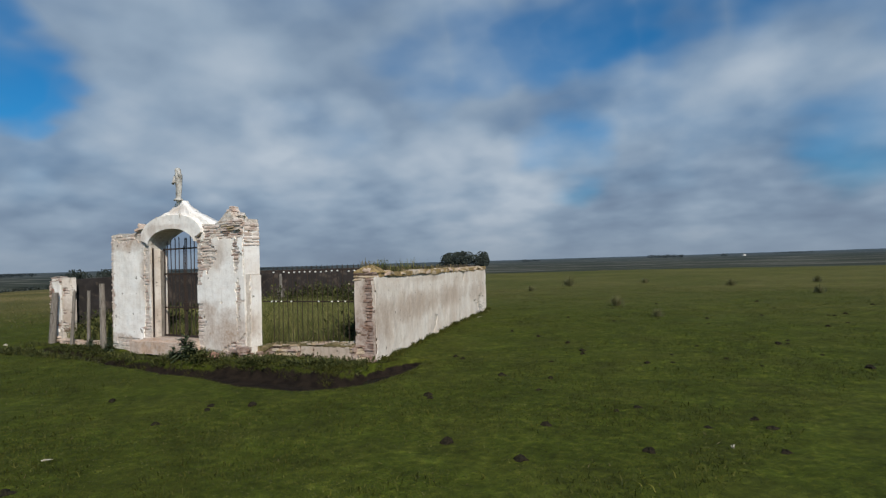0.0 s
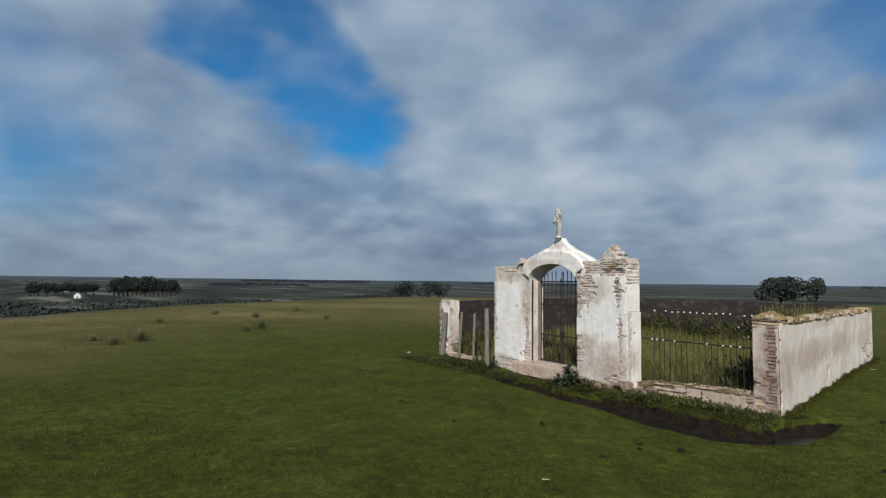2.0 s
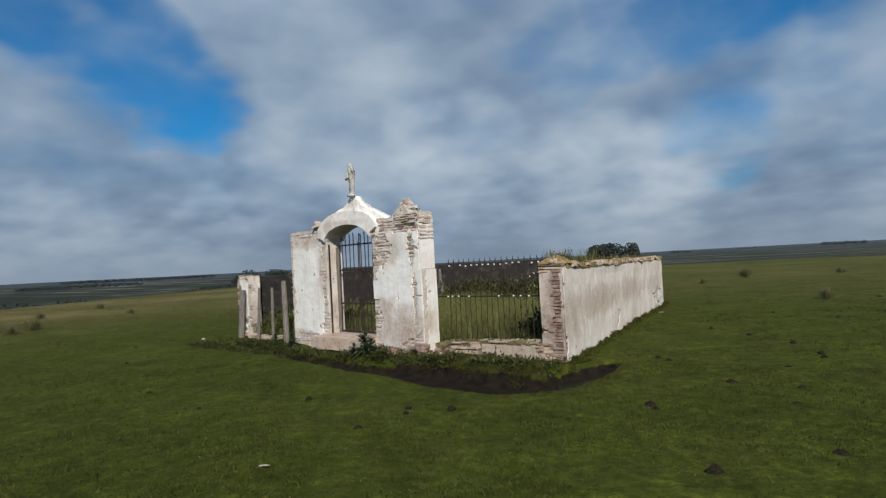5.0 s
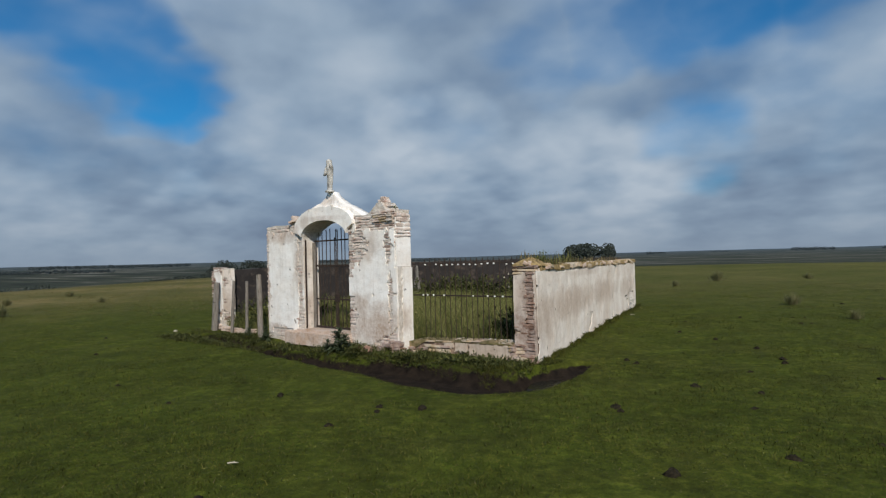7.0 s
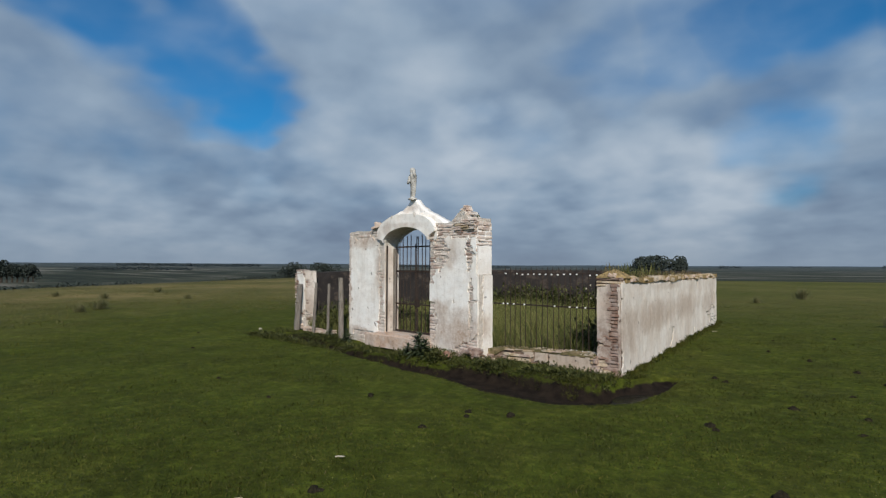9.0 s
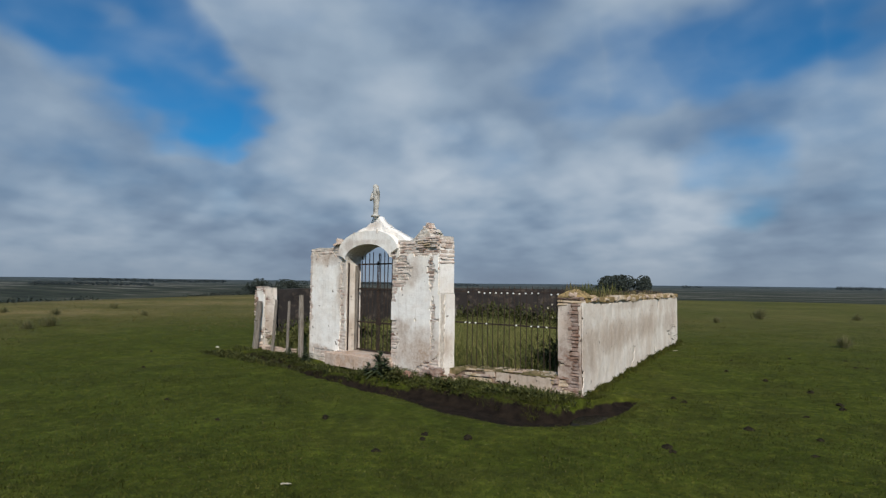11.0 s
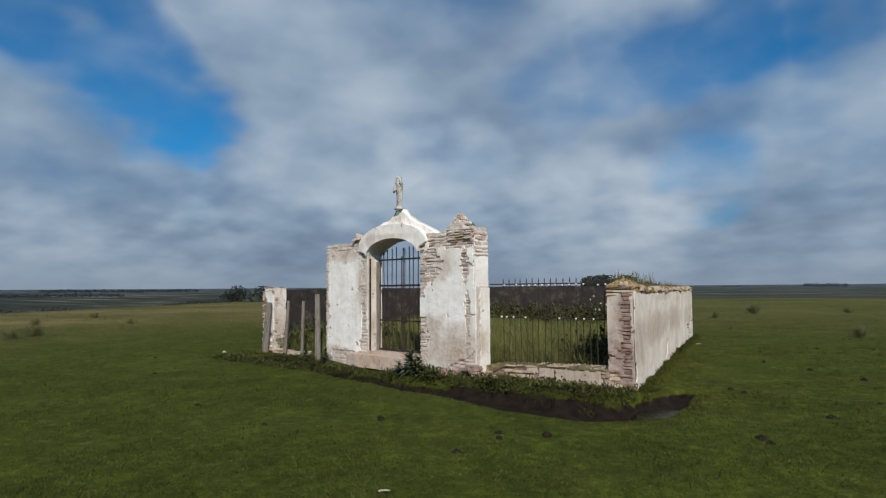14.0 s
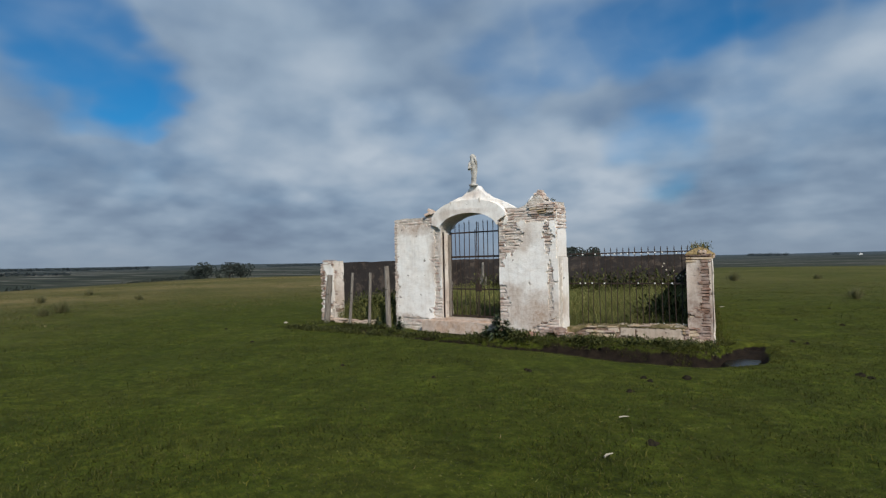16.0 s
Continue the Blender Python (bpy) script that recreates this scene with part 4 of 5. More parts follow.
fence = thing("iron_fence", "rusty iron picket fence with white ceramic insulators on its rails", "fence")
fx0, fx1, fy = 2.66, 4.80, 0.17
knob_mesh = Shape().tube([(0, 0, -0.022), (0, 0, -0.016), (0, 0, 0.0), (0, 0, 0.016), (0, 0, 0.022)], [0.007, 0.012, 0.015, 0.012, 0.007], 8).mesh("insulator", CERAMIC, True)
pk = 18
for i in range(pk):
    x = fx0 + 0.1 + (fx1 - fx0 - 0.16) * i / (pk - 1)
    part("picket", bar_shape(x, 0.02, 1.42, 0.0078, 0.012, 0.075).mesh("picket", IRON), None, fence, m=pose(0, fy, 0))
rails = []
for z in (1.385, 0.80):
    rails.append(part("rail", Shape().box(fx0 - 0.18, fx1, fy - 0.012, fy + 0.012, z - 0.012, z + 0.012), IRON, fence))
for i in range(16):
    x = fx0 + 0.14 + i * 0.125
    if irn.random() < 0.85:
        part("insulator", knob_mesh, None, rails[0], "white ceramic insulator", m=pose(x, fy - 0.035, 1.365 + irn.uniform(-0.01, 0.012), 90))
for x in (2.74, 2.84, 2.98, 3.22, 3.86, 4.16, 4.30, 4.46):
    part("insulator", knob_mesh, None, rails[1], "white ceramic insulator", m=pose(x, fy - 0.035, 0.805, 90))
for i in range(5):
    part("insulator", knob_mesh, None, fence, m=pose(4.2 + i * 0.11, fy - 0.06, 0.075, 90) @ Matrix.Scale(0.6, 4))

# ---- enclosure walls ----
PX0, PX1 = 4.73, 5.14
LEAN = math.atan2(1.55, 9.5)
PM = pose(0, 0.05, 0)
wall_r = thing("wall_east", "long low wall of weathered white plaster with a bare stone corner and mossy top", "wall", kind="structure")
WM = Matrix.Translation((PX1, 0.10, 0)) @ pose(0, 0, 0, 0, 0, 90 + math.degrees(LEAN))
LEN = 9.7


def wall_top(u):
    return 1.27 - 0.004 * u + 0.03 * nz(u, 3, 0, 1.2) + 0.015 * nz(u, 0, 5, 6)


wc = columns(span(0.10, LEN, 0.12), lambda u: -0.5, wall_top, 0.0, 0.34, 0.010, 30)
part("masonry_core", wc, MORTAR, wall_r, m=WM)
pc = columns(span(PX0, PX1 - 0.004, 0.05), lambda u: -0.5, lambda u: 1.30 + 0.01 * nz(u, 0, 0, 8), 0.0, 0.42, 0.012, 31)
for i, (x, y, z) in enumerate(pc.v):
    # square to the side wall
    pc.v[i] = (x - max(0.0, y - 0.03) * math.tan(LEAN) * 1.1, y, z)
part("pillar_core", pc, BROWNMORTAR, wall_r, m=PM)


def wall_coat(u, z):
    if z > wall_top(u) - 0.05 - 0.05 * max(0, fnz(u, 0, 7, 1.5)):
        return False
    return u > -0.05 + 0.02 * nz(u, z, 2, 6) + 0.015 * nz(u, z, 3, 17) and fnz(u, z, 14, 1.6) > -0.78


part("plaster", sheet(-0.07, LEN, -0.42, 1.28, wall_coat, lambda u, z: 0.010 * fnz(u, z, 30, 2.0), 0.02, 0.045, 0.008, 14), WALLWHITE, wall_r, "streaked greyish white plaster", m=WM)


def pillar_bare(z):
    return -0.7 + 0.48 * smooth01(0.85, 0.15, z)


lay_stones(wall_r, REDS + EARTHS, PX0, PX1 - 0.16, -0.2, 1.0, lambda u, z: fnz(u, z, 17, 3) < pillar_bare(z) + 0.08, lambda u, z: 0.0, 0.10, 0.012, (0.05, 0.07), (0.10, 0.22), PM)
part("plaster", sheet(PX0, PX1, -0.25, 1.22, lambda u, z: fnz(u, z, 17, 3) > pillar_bare(z) and (u < PX1 - 0.17 - 0.06 * nz(u, z, 5, 6) or u > PX1 - 0.045 + 0.03 * nz(u, z, 6, 9)), lambda u, z: 0.0, 0.022, 0.022, 0.014, 17), PILLAR, wall_r, "brown stained plaster", m=PM)
z = -0.38
while z < 1.20:
    # flat corner stones, alternately long and short
    h, w = srnd.uniform(0.045, 0.075), srnd.uniform(0.11, 0.21)
    part("stone", srnd.choice(REDS), None, wall_r, m=Matrix.LocRotScale((PX1 - 0.035 - w / 2 + srnd.uniform(-0.012, 0.012), 0.13 - 0.014 - srnd.uniform(0, 0.022), z + h / 2), Euler((srnd.uniform(-0.03, 0.03), srnd.uniform(-0.05, 0.05), srnd.uniform(-0.04, 0.04))), (w, 0.16, h * 0.95)))
    z += h
lay_stones(wall_r, REDS + EARTHS, PX0 - 0.01, PX1, 1.18, 1.34, lambda u, z: True, lambda u, z: 0.0, 0.14, 0.03, (0.045, 0.06), (0.14, 0.30), PM)
lay_stones(wall_r, REDS, PX0, PX1, -0.40, -0.20, lambda u, z: True, lambda u, z: 0.0, 0.14, 0.05, (0.06, 0.08), (0.14, 0.30), PM)
for k in range(16):
    x = srnd.uniform(4.62, 5.14)
    part("stone", srnd.choice(REDS + EARTHS), None, wall_r, m=Matrix.LocRotScale((x, -0.06 - srnd.uniform(0, 0.07), -0.33 + 0.16 * srnd.random()), Euler((srnd.uniform(-0.1, 0.1), srnd.uniform(-0.1, 0.1), srnd.uniform(-0.3, 0.3))), (srnd.uniform(0.10, 0.2), 0.16, srnd.uniform(0.05, 0.07))))
# earth and broken stones along the top of the wall
sod = columns(span(0.15, LEN, 0.05), lambda u: wall_top(u) - 0.03 - 0.05 * max(0, nz(u, 1, 4, 3)), lambda u: wall_top(u) + 0.045 + 0.035 * fnz(u, 0, 9, 2.2) + 0.015 * nz(u, 5, 0, 11), -0.028, 0.33, 0.03, 33)
part("earth_top", sod, LICHEN, wall_r, "ochre earth and lichen along the top", m=WM)
u = 0.3
while u < LEN - 0.2:
    w = srnd.uniform(0.10, 0.30)
    if srnd.random() < 0.6:
        part("coping_stone", srnd.choice(EARTHS + PALES[:1]), None, wall_r, m=WM @ Matrix.LocRotScale((u, 0.12, wall_top(u) + srnd.uniform(0.0, 0.03)), Euler((srnd.uniform(-0.15, 0.15), srnd.uniform(-0.2, 0.2), srnd.uniform(-0.25, 0.25))), (w, 0.34, srnd.uniform(0.05, 0.11))))
    u += w * 0.95
cap = Shape()
cv = []
for (hx, hy, z) in ((0.225, 0.25, 1.315), (0.215, 0.23, 1.35), (0.13, 0.15, 1.41), (0.05, 0.07, 1.445), (0.015, 0.02, 1.455)):
    for k in range(16):
        a = 2 * math.pi * k / 16
        j = 1 + 0.22 * nz(math.cos(a) * 2, math.sin(a) * 2, z * 4)
        cv.append((4.925 + hx * math.copysign(abs(math.cos(a)) ** 0.5, math.cos(a)) * j, 0.26 + hy * math.copysign(abs(math.sin(a)) ** 0.5, math.sin(a)) * j, z + 0.02 * nz(math.cos(a) * 3, math.sin(a) * 3, z * 9)))
cap.add(cv, [(i * 16 + k, i * 16 + (k + 1) % 16, (i + 1) * 16 + (k + 1) % 16, (i + 1) * 16 + k) for i in range(4) for k in range(16)] + [tuple(64 + k for k in range(16))])
part("cap", cap, LICHEN, wall_r, "ochre lichen and dry moss capping")
for x, y, w in ((4.97, 0.02, 0.07), (5.03, 0.05, 0.06)):
    part("stone", srnd.choice(PALES), None, wall_r, m=Matrix.LocRotScale((x, y, 1.365), Euler((0.2, 0.3, 0.5)), (w, 0.06, 0.06)))

BX = 5.14 - 9.4 * math.tan(LEAN)
back = thing("wall_north", "dark bare masonry back wall of the enclosure", "wall", kind="structure")
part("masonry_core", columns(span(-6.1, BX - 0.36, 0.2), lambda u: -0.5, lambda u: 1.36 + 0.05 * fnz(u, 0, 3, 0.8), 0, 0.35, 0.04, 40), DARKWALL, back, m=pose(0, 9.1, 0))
west = thing("wall_west", "dark inner side of the enclosure's low wall", "wall", kind="structure")
WW = Matrix.Translation((-4.25, 0.85, 0)) @ pose(0, 0, 0, 0, 0, 90 + math.degrees(math.atan2(1.6, 8.3)))
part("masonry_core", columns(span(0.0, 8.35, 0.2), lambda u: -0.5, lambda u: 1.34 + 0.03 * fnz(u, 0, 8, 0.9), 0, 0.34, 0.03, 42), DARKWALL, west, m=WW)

# ---- broken pillar and posts of the far fence bay ----
lp = thing("broken_pillar", "leaning whitewashed masonry corner pillar with crumbling bricks", "pillar", pose(-4.52, 0.35, 0, 0, -1.0, -4))
part("masonry_core", columns(span(0.0, 0.46, 0.05), lambda u: -0.45, lambda u: 1.36 - 0.5 * max(0, 0.12 - u) - 0.02 * nz(u, 0, 0, 9), 0.0, 0.34, 0.02, 50), MORTAR, lp)
part("plaster", sheet(0.04, 0.46, 0.02, 1.36, lambda u, z: fnz(u, z, 21, 3) > -0.12 and u > 0.08 + 0.05 * nz(u, z, 1, 7), lambda u, z: 0.0, 0.025, 0.025, 0.014, 21), WHITE, lp)
part("plaster", sheet(0.02, 0.34, 0.02, 1.32, lambda u, z: fnz(u, z, 22, 3) > -0.12, lambda u, z: 0.0, 0.02, 0.03, 0.014, 22), WALLWHITE, lp, m=Matrix.Translation((0.46, 0, 0)) @ pose(0, 0, 0, 0, 0, 90))
lay_stones(lp, STONES + REDS[:3], -0.03, 0.13, -0.3, 1.30, lambda u, z: True, lambda u, z: 0.0, 0.14, 0.03, (0.06, 0.085), (0.09, 0.16))
lay_stones(lp, STONES + REDS[:2], 0.10, 0.46, 0.0, 1.30, lambda u, z: fnz(u, z, 21, 3) < -0.06, lambda u, z: 0.0, 0.10, 0.02)
lay_stones(lp, STONES + REDS[:2], 0.02, 0.33, 0.0, 1.28, lambda u, z: fnz(u, z, 22, 3) < -0.06, lambda u, z: 0.0, 0.08, 0.012, (0.05, 0.07), (0.09, 0.18), Matrix.Translation((0.46, 0, 0)) @ pose(0, 0, 0, 0, 0, 90))
lay_stones(lp, PALES, 0.05, 0.55, -0.22, -0.06, lambda u, z: True, lambda u, z: -0.06, 0.16, 0.03, (0.07, 0.09), (0.2, 0.36))
lay_stones(lp, STONES, 0.06, 0.44, 1.28, 1.40, lambda u, z: True, lambda u, z: 0.0, 0.2, 0.03, (0.04, 0.06), (0.15, 0.3))
low = thing("plinth", "low white kerb stones of the broken fence bay", "plinth")
lay_stones(low, PALES, -3.9, -2.6, -0.24, -0.12, lambda u, z: nz(u, 0, 2, 2) > -0.35, lambda u, z: 0.18 - 0.05 * (u + 3.9), 0.2, 0.02, (0.08, 0.11), (0.22, 0.45))


def wooden_post(x, y, h, w, lean_x=0.0, lean_y=0.0, label="grey weathered wooden fence post"):
    z0 = ground(x, y) - 0.15
    t = thing("fence_post", label, "post", pose(x, y, z0, lean_y, lean_x, srnd.uniform(-20, 20)), "old fence posts")
    pts = [(0.01 * nz(k, x, 0), 0.01 * nz(x, k, 0), (h + 0.15) * k / 5) for k in range(6)]
    shaft = part("shaft", Shape().tube(pts, [w, w * 1.04, w * 0.97, w, w * 0.95, w * 0.86], 8), WOOD, t)
    part("wire_staple", Shape().tube([(-w, -w * 1.05, h * 0.72), (0, -w * 1.25, h * 0.72), (w, -w * 1.05, h * 0.72)], [0.006] * 3, 5), IRON, shaft)
    return t


wooden_post(-4.20, 0.14, 1.24, 0.080, 5.5, 0, "dark leaning wooden fence post against the pillar")
wooden_post(-3.30, 0.05, 1.30, 0.038, 4.5, 0)
wooden_post(-2.63, 0.02, 1.31, 0.038, 4.0, 0)
wooden_post(-1.92, -0.10, 1.46, 0.064, -1.5, 0, "thick grey wooden fence post beside the gateway")


# ---- grass and herbs ----
gme = bpy.data.objects["ground"].data
gv = np.empty(len(gme.vertices) * 3)
gme.vertices.foreach_get("co", gv)
gv = gv.reshape(-1, 3)
gx = np.unique(gv[:, 0].round(4))
gy = np.unique(gv[:, 1].round(4))
gz = gv[:, 2].reshape(len(gy), len(gx))
gm = np.empty(len(gme.vertices))
gme.attributes["mud"].data.foreach_get("value", gm)
gm = gm.reshape(gz.shape)
rng = np.random.default_rng(7)


def on_ground(x, y, grid=None):
    grid = gz if grid is None else grid
    i = np.clip(np.searchsorted(gx, x) - 1, 0, len(gx) - 2)
    j = np.clip(np.searchsorted(gy, y) - 1, 0, len(gy) - 2)
    a, b = (x - gx[i]) / (gx[i + 1] - gx[i]), (y - gy[j]) / (gy[j + 1] - gy[j])
    return (grid[j, i] * (1 - a) + grid[j, i + 1] * a) * (1 - b) + (grid[j + 1, i] * (1 - a) + grid[j + 1, i + 1] * a) * b


def enclosed(x, y, grow=0.0):
    """Inside the enclosure's walls, with the walls."""
    right = 5.18 - y * math.tan(LEAN) + grow
    return (y > -0.02 - 0.06 * (x + 1.8) * (x > -1.8) * (x < 2.7) - grow) & (y < 9.5 + grow) & (x < right) & (x > -4.65 - 0.19 * y - grow)


def blades(name, x, y, height, width, lean, mat, label, category="grass", z=None, segments=1):
    """Grass as one mesh: a tapering blade at each place."""
    k = len(x)
    z = on_ground(x, y) - 0.01 if z is None else z
    yaw, az_ = rng.uniform(0, 2 * np.pi, k), rng.uniform(0, 2 * np.pi, k)
    ln = lean * height * rng.uniform(0.2, 1.0, k)
    dx, dy = np.cos(yaw) * width / 2, np.sin(yaw) * width / 2
    tx, ty = np.cos(az_) * ln, np.sin(az_) * ln
    rings = []
    for s in range(segments):
        t = s / segments
        w = 1 - 0.45 * t
        bx, by, bz = x + tx * t * t, y + ty * t * t, z + height * t
        rings += [np.stack([bx - dx * w, by - dy * w, bz], 1), np.stack([bx + dx * w, by + dy * w, bz], 1)]
    rings.append(np.stack([x + tx, y + ty, z + height * (1 - 0.25 * lean)], 1))
    per = len(rings)
    co = np.stack(rings, 1).reshape(-1, 3)
    tri = []
    for s in range(segments - 1):
        a = 2 * s
        tri += [(a, a + 1, a + 3), (a, a + 3, a + 2)]
    tri.append((per - 3, per - 2, per - 1))
    tri = np.array(tri)
    idx = (np.arange(k)[:, None, None] * per + tri[None]).reshape(-1)
    me = bpy.data.meshes.new(name)
    me.vertices.add(len(co))
    me.vertices.foreach_set("co", co.ravel())
    me.loops.add(len(idx))
    me.loops.foreach_set("vertex_index", idx)
    me.polygons.add(len(idx) // 3)
    me.polygons.foreach_set("loop_start", np.arange(0, len(idx), 3))
    me.materials.append(mat)
    me.update(calc_edges=True)
    return tagged(new(name, me), label, category, kind="stuff")


def scatter(count, r0, r1, power):
    """Places in the stretch of pasture before and beside the walls, thinning out with distance."""
    t = rng.uniform(0, 1, count)
    e = 2 - power
    r = (r0 ** e + t * (r1 ** e - r0 ** e)) ** (1 / e)
    a = np.radians(rng.uniform(-104, 22, count))
    x, y = 8.6 + r * np.sin(a), -9.0 + r * np.cos(a)
    keep = ~enclosed(x, y) & (on_ground(x, y, gm) < rng.uniform(0.04, 0.22, count))
    return x[keep], y[keep]


def patchy(x, y, s):
    return np.sin(x * s + 1.3 * np.sin(y * s * 0.7)) * np.sin(y * s * 1.1 + 1.7 * np.sin(x * s * 0.6 + 1))


x, y = scatter(520000, 2.2, 34, 1.25)
p = patchy(x, y, 2.1) * 0.5 + patchy(x, y, 0.7) * 0.5
blades("pasture_grass", x, y, (0.036 + 0.020 * p) * rng.uniform(0.6, 1.5, len(x)), rng.uniform(0.006, 0.012, len(x)), 1.2, GRASS, "short grazed green pasture grass")
x, y = scatter(150000, 2.2, 20, 1.35)
keep = patchy(x, y, 4.7) + patchy(x, y, 1.9) > -0.35
x, y = x[keep], y[keep]
blades("turf_leaves", x, y, rng.uniform(0.018, 0.045, len(x)), rng.uniform(0.014, 0.026, len(x)), 1.9, TURF, "small broad turf leaves and clover among the grass")
x, y = scatter(70000, 3.5, 42, 0.9)
keep = patchy(x, y, 1.3) + patchy(x, y, 3.1) > 0.35
x, y = x[keep], y[keep]
blades("grass_clumps", x, y, rng.uniform(0.05, 0.10, len(x)), rng.uniform(0.006, 0.010, len(x)), 1.1, GRASS, "taller yellow-green clumps of ungrazed grass", segments=2)
x, y = scatter(3600, 2.5, 30, 1.2)
blades("dry_stems", x, y, rng.uniform(0.02, 0.06, len(x)), rng.uniform(0.006, 0.012, len(x)), 1.2, DRY, "scattered dry pale grass stems")
# rough dry pasture far to the west
k = 70000
x, y = rng.uniform(-70, -10, k), rng.uniform(-30, 70, k)
keep = ~enclosed(x, y) & (patchy(x, y, 0.35) > -0.3)
blades("rough_pasture", x[keep], y[keep], rng.uniform(0.05, 0.13, keep.sum()), rng.uniform(0.02, 0.05, keep.sum()), 1.0, ROUGH, "rough yellowish pasture grass farther off")
# rank grass inside the walls
k = 76000
x, y = rng.uniform(-6, 5, k), rng.uniform(0.3, 9.1, k)
keep = enclosed(x, y, -0.42) & ~((y < 0.55) & (x < 2.7) & (x > -1.9))
x, y = x[keep], y[keep]
blades("rank_grass", x, y, (0.52 + 0.16 * patchy(x, y, 1.4)) * rng.uniform(0.55, 1.45, len(x)), rng.uniform(0.007, 0.014, len(x)), 0.7, TALL, "rank tall grass filling the enclosure", segments=2)
# grass fringe at the feet of the walls
k = 5200
t = rng.uniform(0, 9.6, k)
off = rng.exponential(0.05, k) + 0.03
x, y = 5.16 - t * math.tan(LEAN) + off, t + 0.1
blades("wall_foot_grass", x, y, rng.uniform(0.03, 0.075, k) * (1.2 + 0.8 * np.sin(t * 9 + 2 * np.sin(t * 3.1))), rng.uniform(0.008, 0.014, k), 0.6, GRASS, "longer grass fringe at the foot of the wall", segments=2)
k = 13000
x = rng.uniform(-4.6, 5.7, k)
y = -0.10 - 0.06 * (np.clip(x, -1.8, 2.7) + 1.8) - rng.uniform(0.05, 1.15, k)
keep = on_ground(x, y, gm) < 0.46
x, y = x[keep], y[keep]
hb = np.where(patchy(x, y, 2.4) > 0.1, 1.0, 0.5)
half = rng.uniform(0, 1, len(x)) < 0.2
blades("bank_grass", x[half], y[half], rng.uniform(0.05, 0.16, half.sum()) * hb[half], rng.uniform(0.007, 0.013, half.sum()), 0.8, GRASS, "rank grass on the bank below the wall", segments=2)
half = ~half
blades("bank_rushes", x[half], y[half], rng.uniform(0.06, 0.19, half.sum()) * hb[half], rng.uniform(0.008, 0.015, half.sum()), 0.8, WEED, "dark coarse grass on the bank below the wall", segments=2)
# the ditch's turf lip
k = 9000
i = rng.integers(0, len(DITCH) - 1, k)
t = rng.uniform(0, 1, k)
D0 = np.array(DITCH)
px_, py_ = D0[i, 0] + (D0[i + 1, 0] - D0[i, 0]) * t, D0[i, 1] + (D0[i + 1, 1] - D0[i, 1]) * t
o = np.array(DW)[i] * rng.uniform(1.02, 1.45, k)
nx_, ny_ = -(D0[i + 1, 1] - D0[i, 1]), D0[i + 1, 0] - D0[i, 0]
ln_ = np.hypot(nx_, ny_)
side_ = np.where(rng.uniform(0, 1, k) < 0.65, -1, 1)
x, y = px_ + side_ * o * nx_ / ln_, py_ + side_ * o * ny_ / ln_
keep = ~enclosed(x, y)
x, y = x[keep], y[keep]
lip = np.where(side_[keep] < 0, 0.35, 0.9)
blades("ditch_turf", x, y, rng.uniform(0.05, 0.12, len(x)) * lip, rng.uniform(0.008, 0.013, len(x)), 1.1, GRASS, "turf hanging over the edge of the ditch")

vr = random.Random(21)


def leaf(s, p, d, length, width, droop=0.3):
    """One folded leaf from p along d."""
    d = Vector(d).normalized()
    a = d.cross(Vector((0, 0, 1)))
    a = a.normalized() if a.length > 1e-3 else Vector((1, 0, 0))
    p = Vector(p)
    mid = p + d * length * 0.5 + Vector((0, 0, 0.04 * length))
    tip = p + d * length - Vector((0, 0, droop * length))
    s.add([p, mid - a * width / 2, mid + a * width / 2, tip, mid + Vector((0, 0, -0.1 * width))], [(0, 1, 4), (0, 4, 2), (1, 3, 4), (4, 3, 2)])


def herb(s, x, y, z, size, leaves, low=0.0, small=1.0):
    for _ in range(leaves):
        a, e = vr.uniform(0, 6.28), vr.uniform(low, 1.3)
        d = Vector((math.cos(a) * math.cos(e), math.sin(a) * math.cos(e), math.sin(e)))
        b = Vector((x, y, z)) + d * size * vr.uniform(0.1, 0.7 if small == 1.0 else 1.0)
        leaf(s, b, d + Vector((vr.uniform(-0.4, 0.4), vr.uniform(-0.4, 0.4), 0)), small * size * vr.uniform(0.3, 0.6), small * size * vr.uniform(0.12, 0.25), vr.uniform(0.0, 0.5))


def gz1(x, y):
    return float(on_ground(np.array([x]), np.array([y]))[0])


weeds = Shape()
for _ in range(1250):
    x = vr.uniform(-4.8, 5.5)
    y = -0.16 - 0.06 * (min(max(x, -1.8), 2.7) + 1.8) - vr.uniform(0.02, 0.80 if x > 2.3 else 1.1)
    step_front = -1.0 < x < 1.25
    if x < -4.2 or ditch(x, y) > 0.10 or nz(x, y, 6, 1.5) < (-0.4 if x < 2.4 else 0.0) or step_front and y > -0.58 or 1.9 < x < 3.1 and y > -0.62:
        continue
    herb(weeds, x, y, gz1(x, y), vr.uniform(0.09, 0.16) if step_front or x > 2.4 else vr.uniform(0.07, 0.15) if x < -1.0 else vr.uniform(0.09, 0.22), 26)
for _ in range(520):
    x = vr.uniform(2.3, 5.7)
    y = -vr.uniform(0.12, 1.05) - 0.25 * (x < 2.9)
    if ditch(x, y) < 0.16 and nz(x, y, 3, 2.2) > -0.25:
        herb(weeds, x, y, gz1(x, y), vr.uniform(0.05, 0.13), 16)
tagged(part("bank_weeds", weeds, WEED), "dark leafy weeds along the bank below the wall", "weeds", kind="stuff")

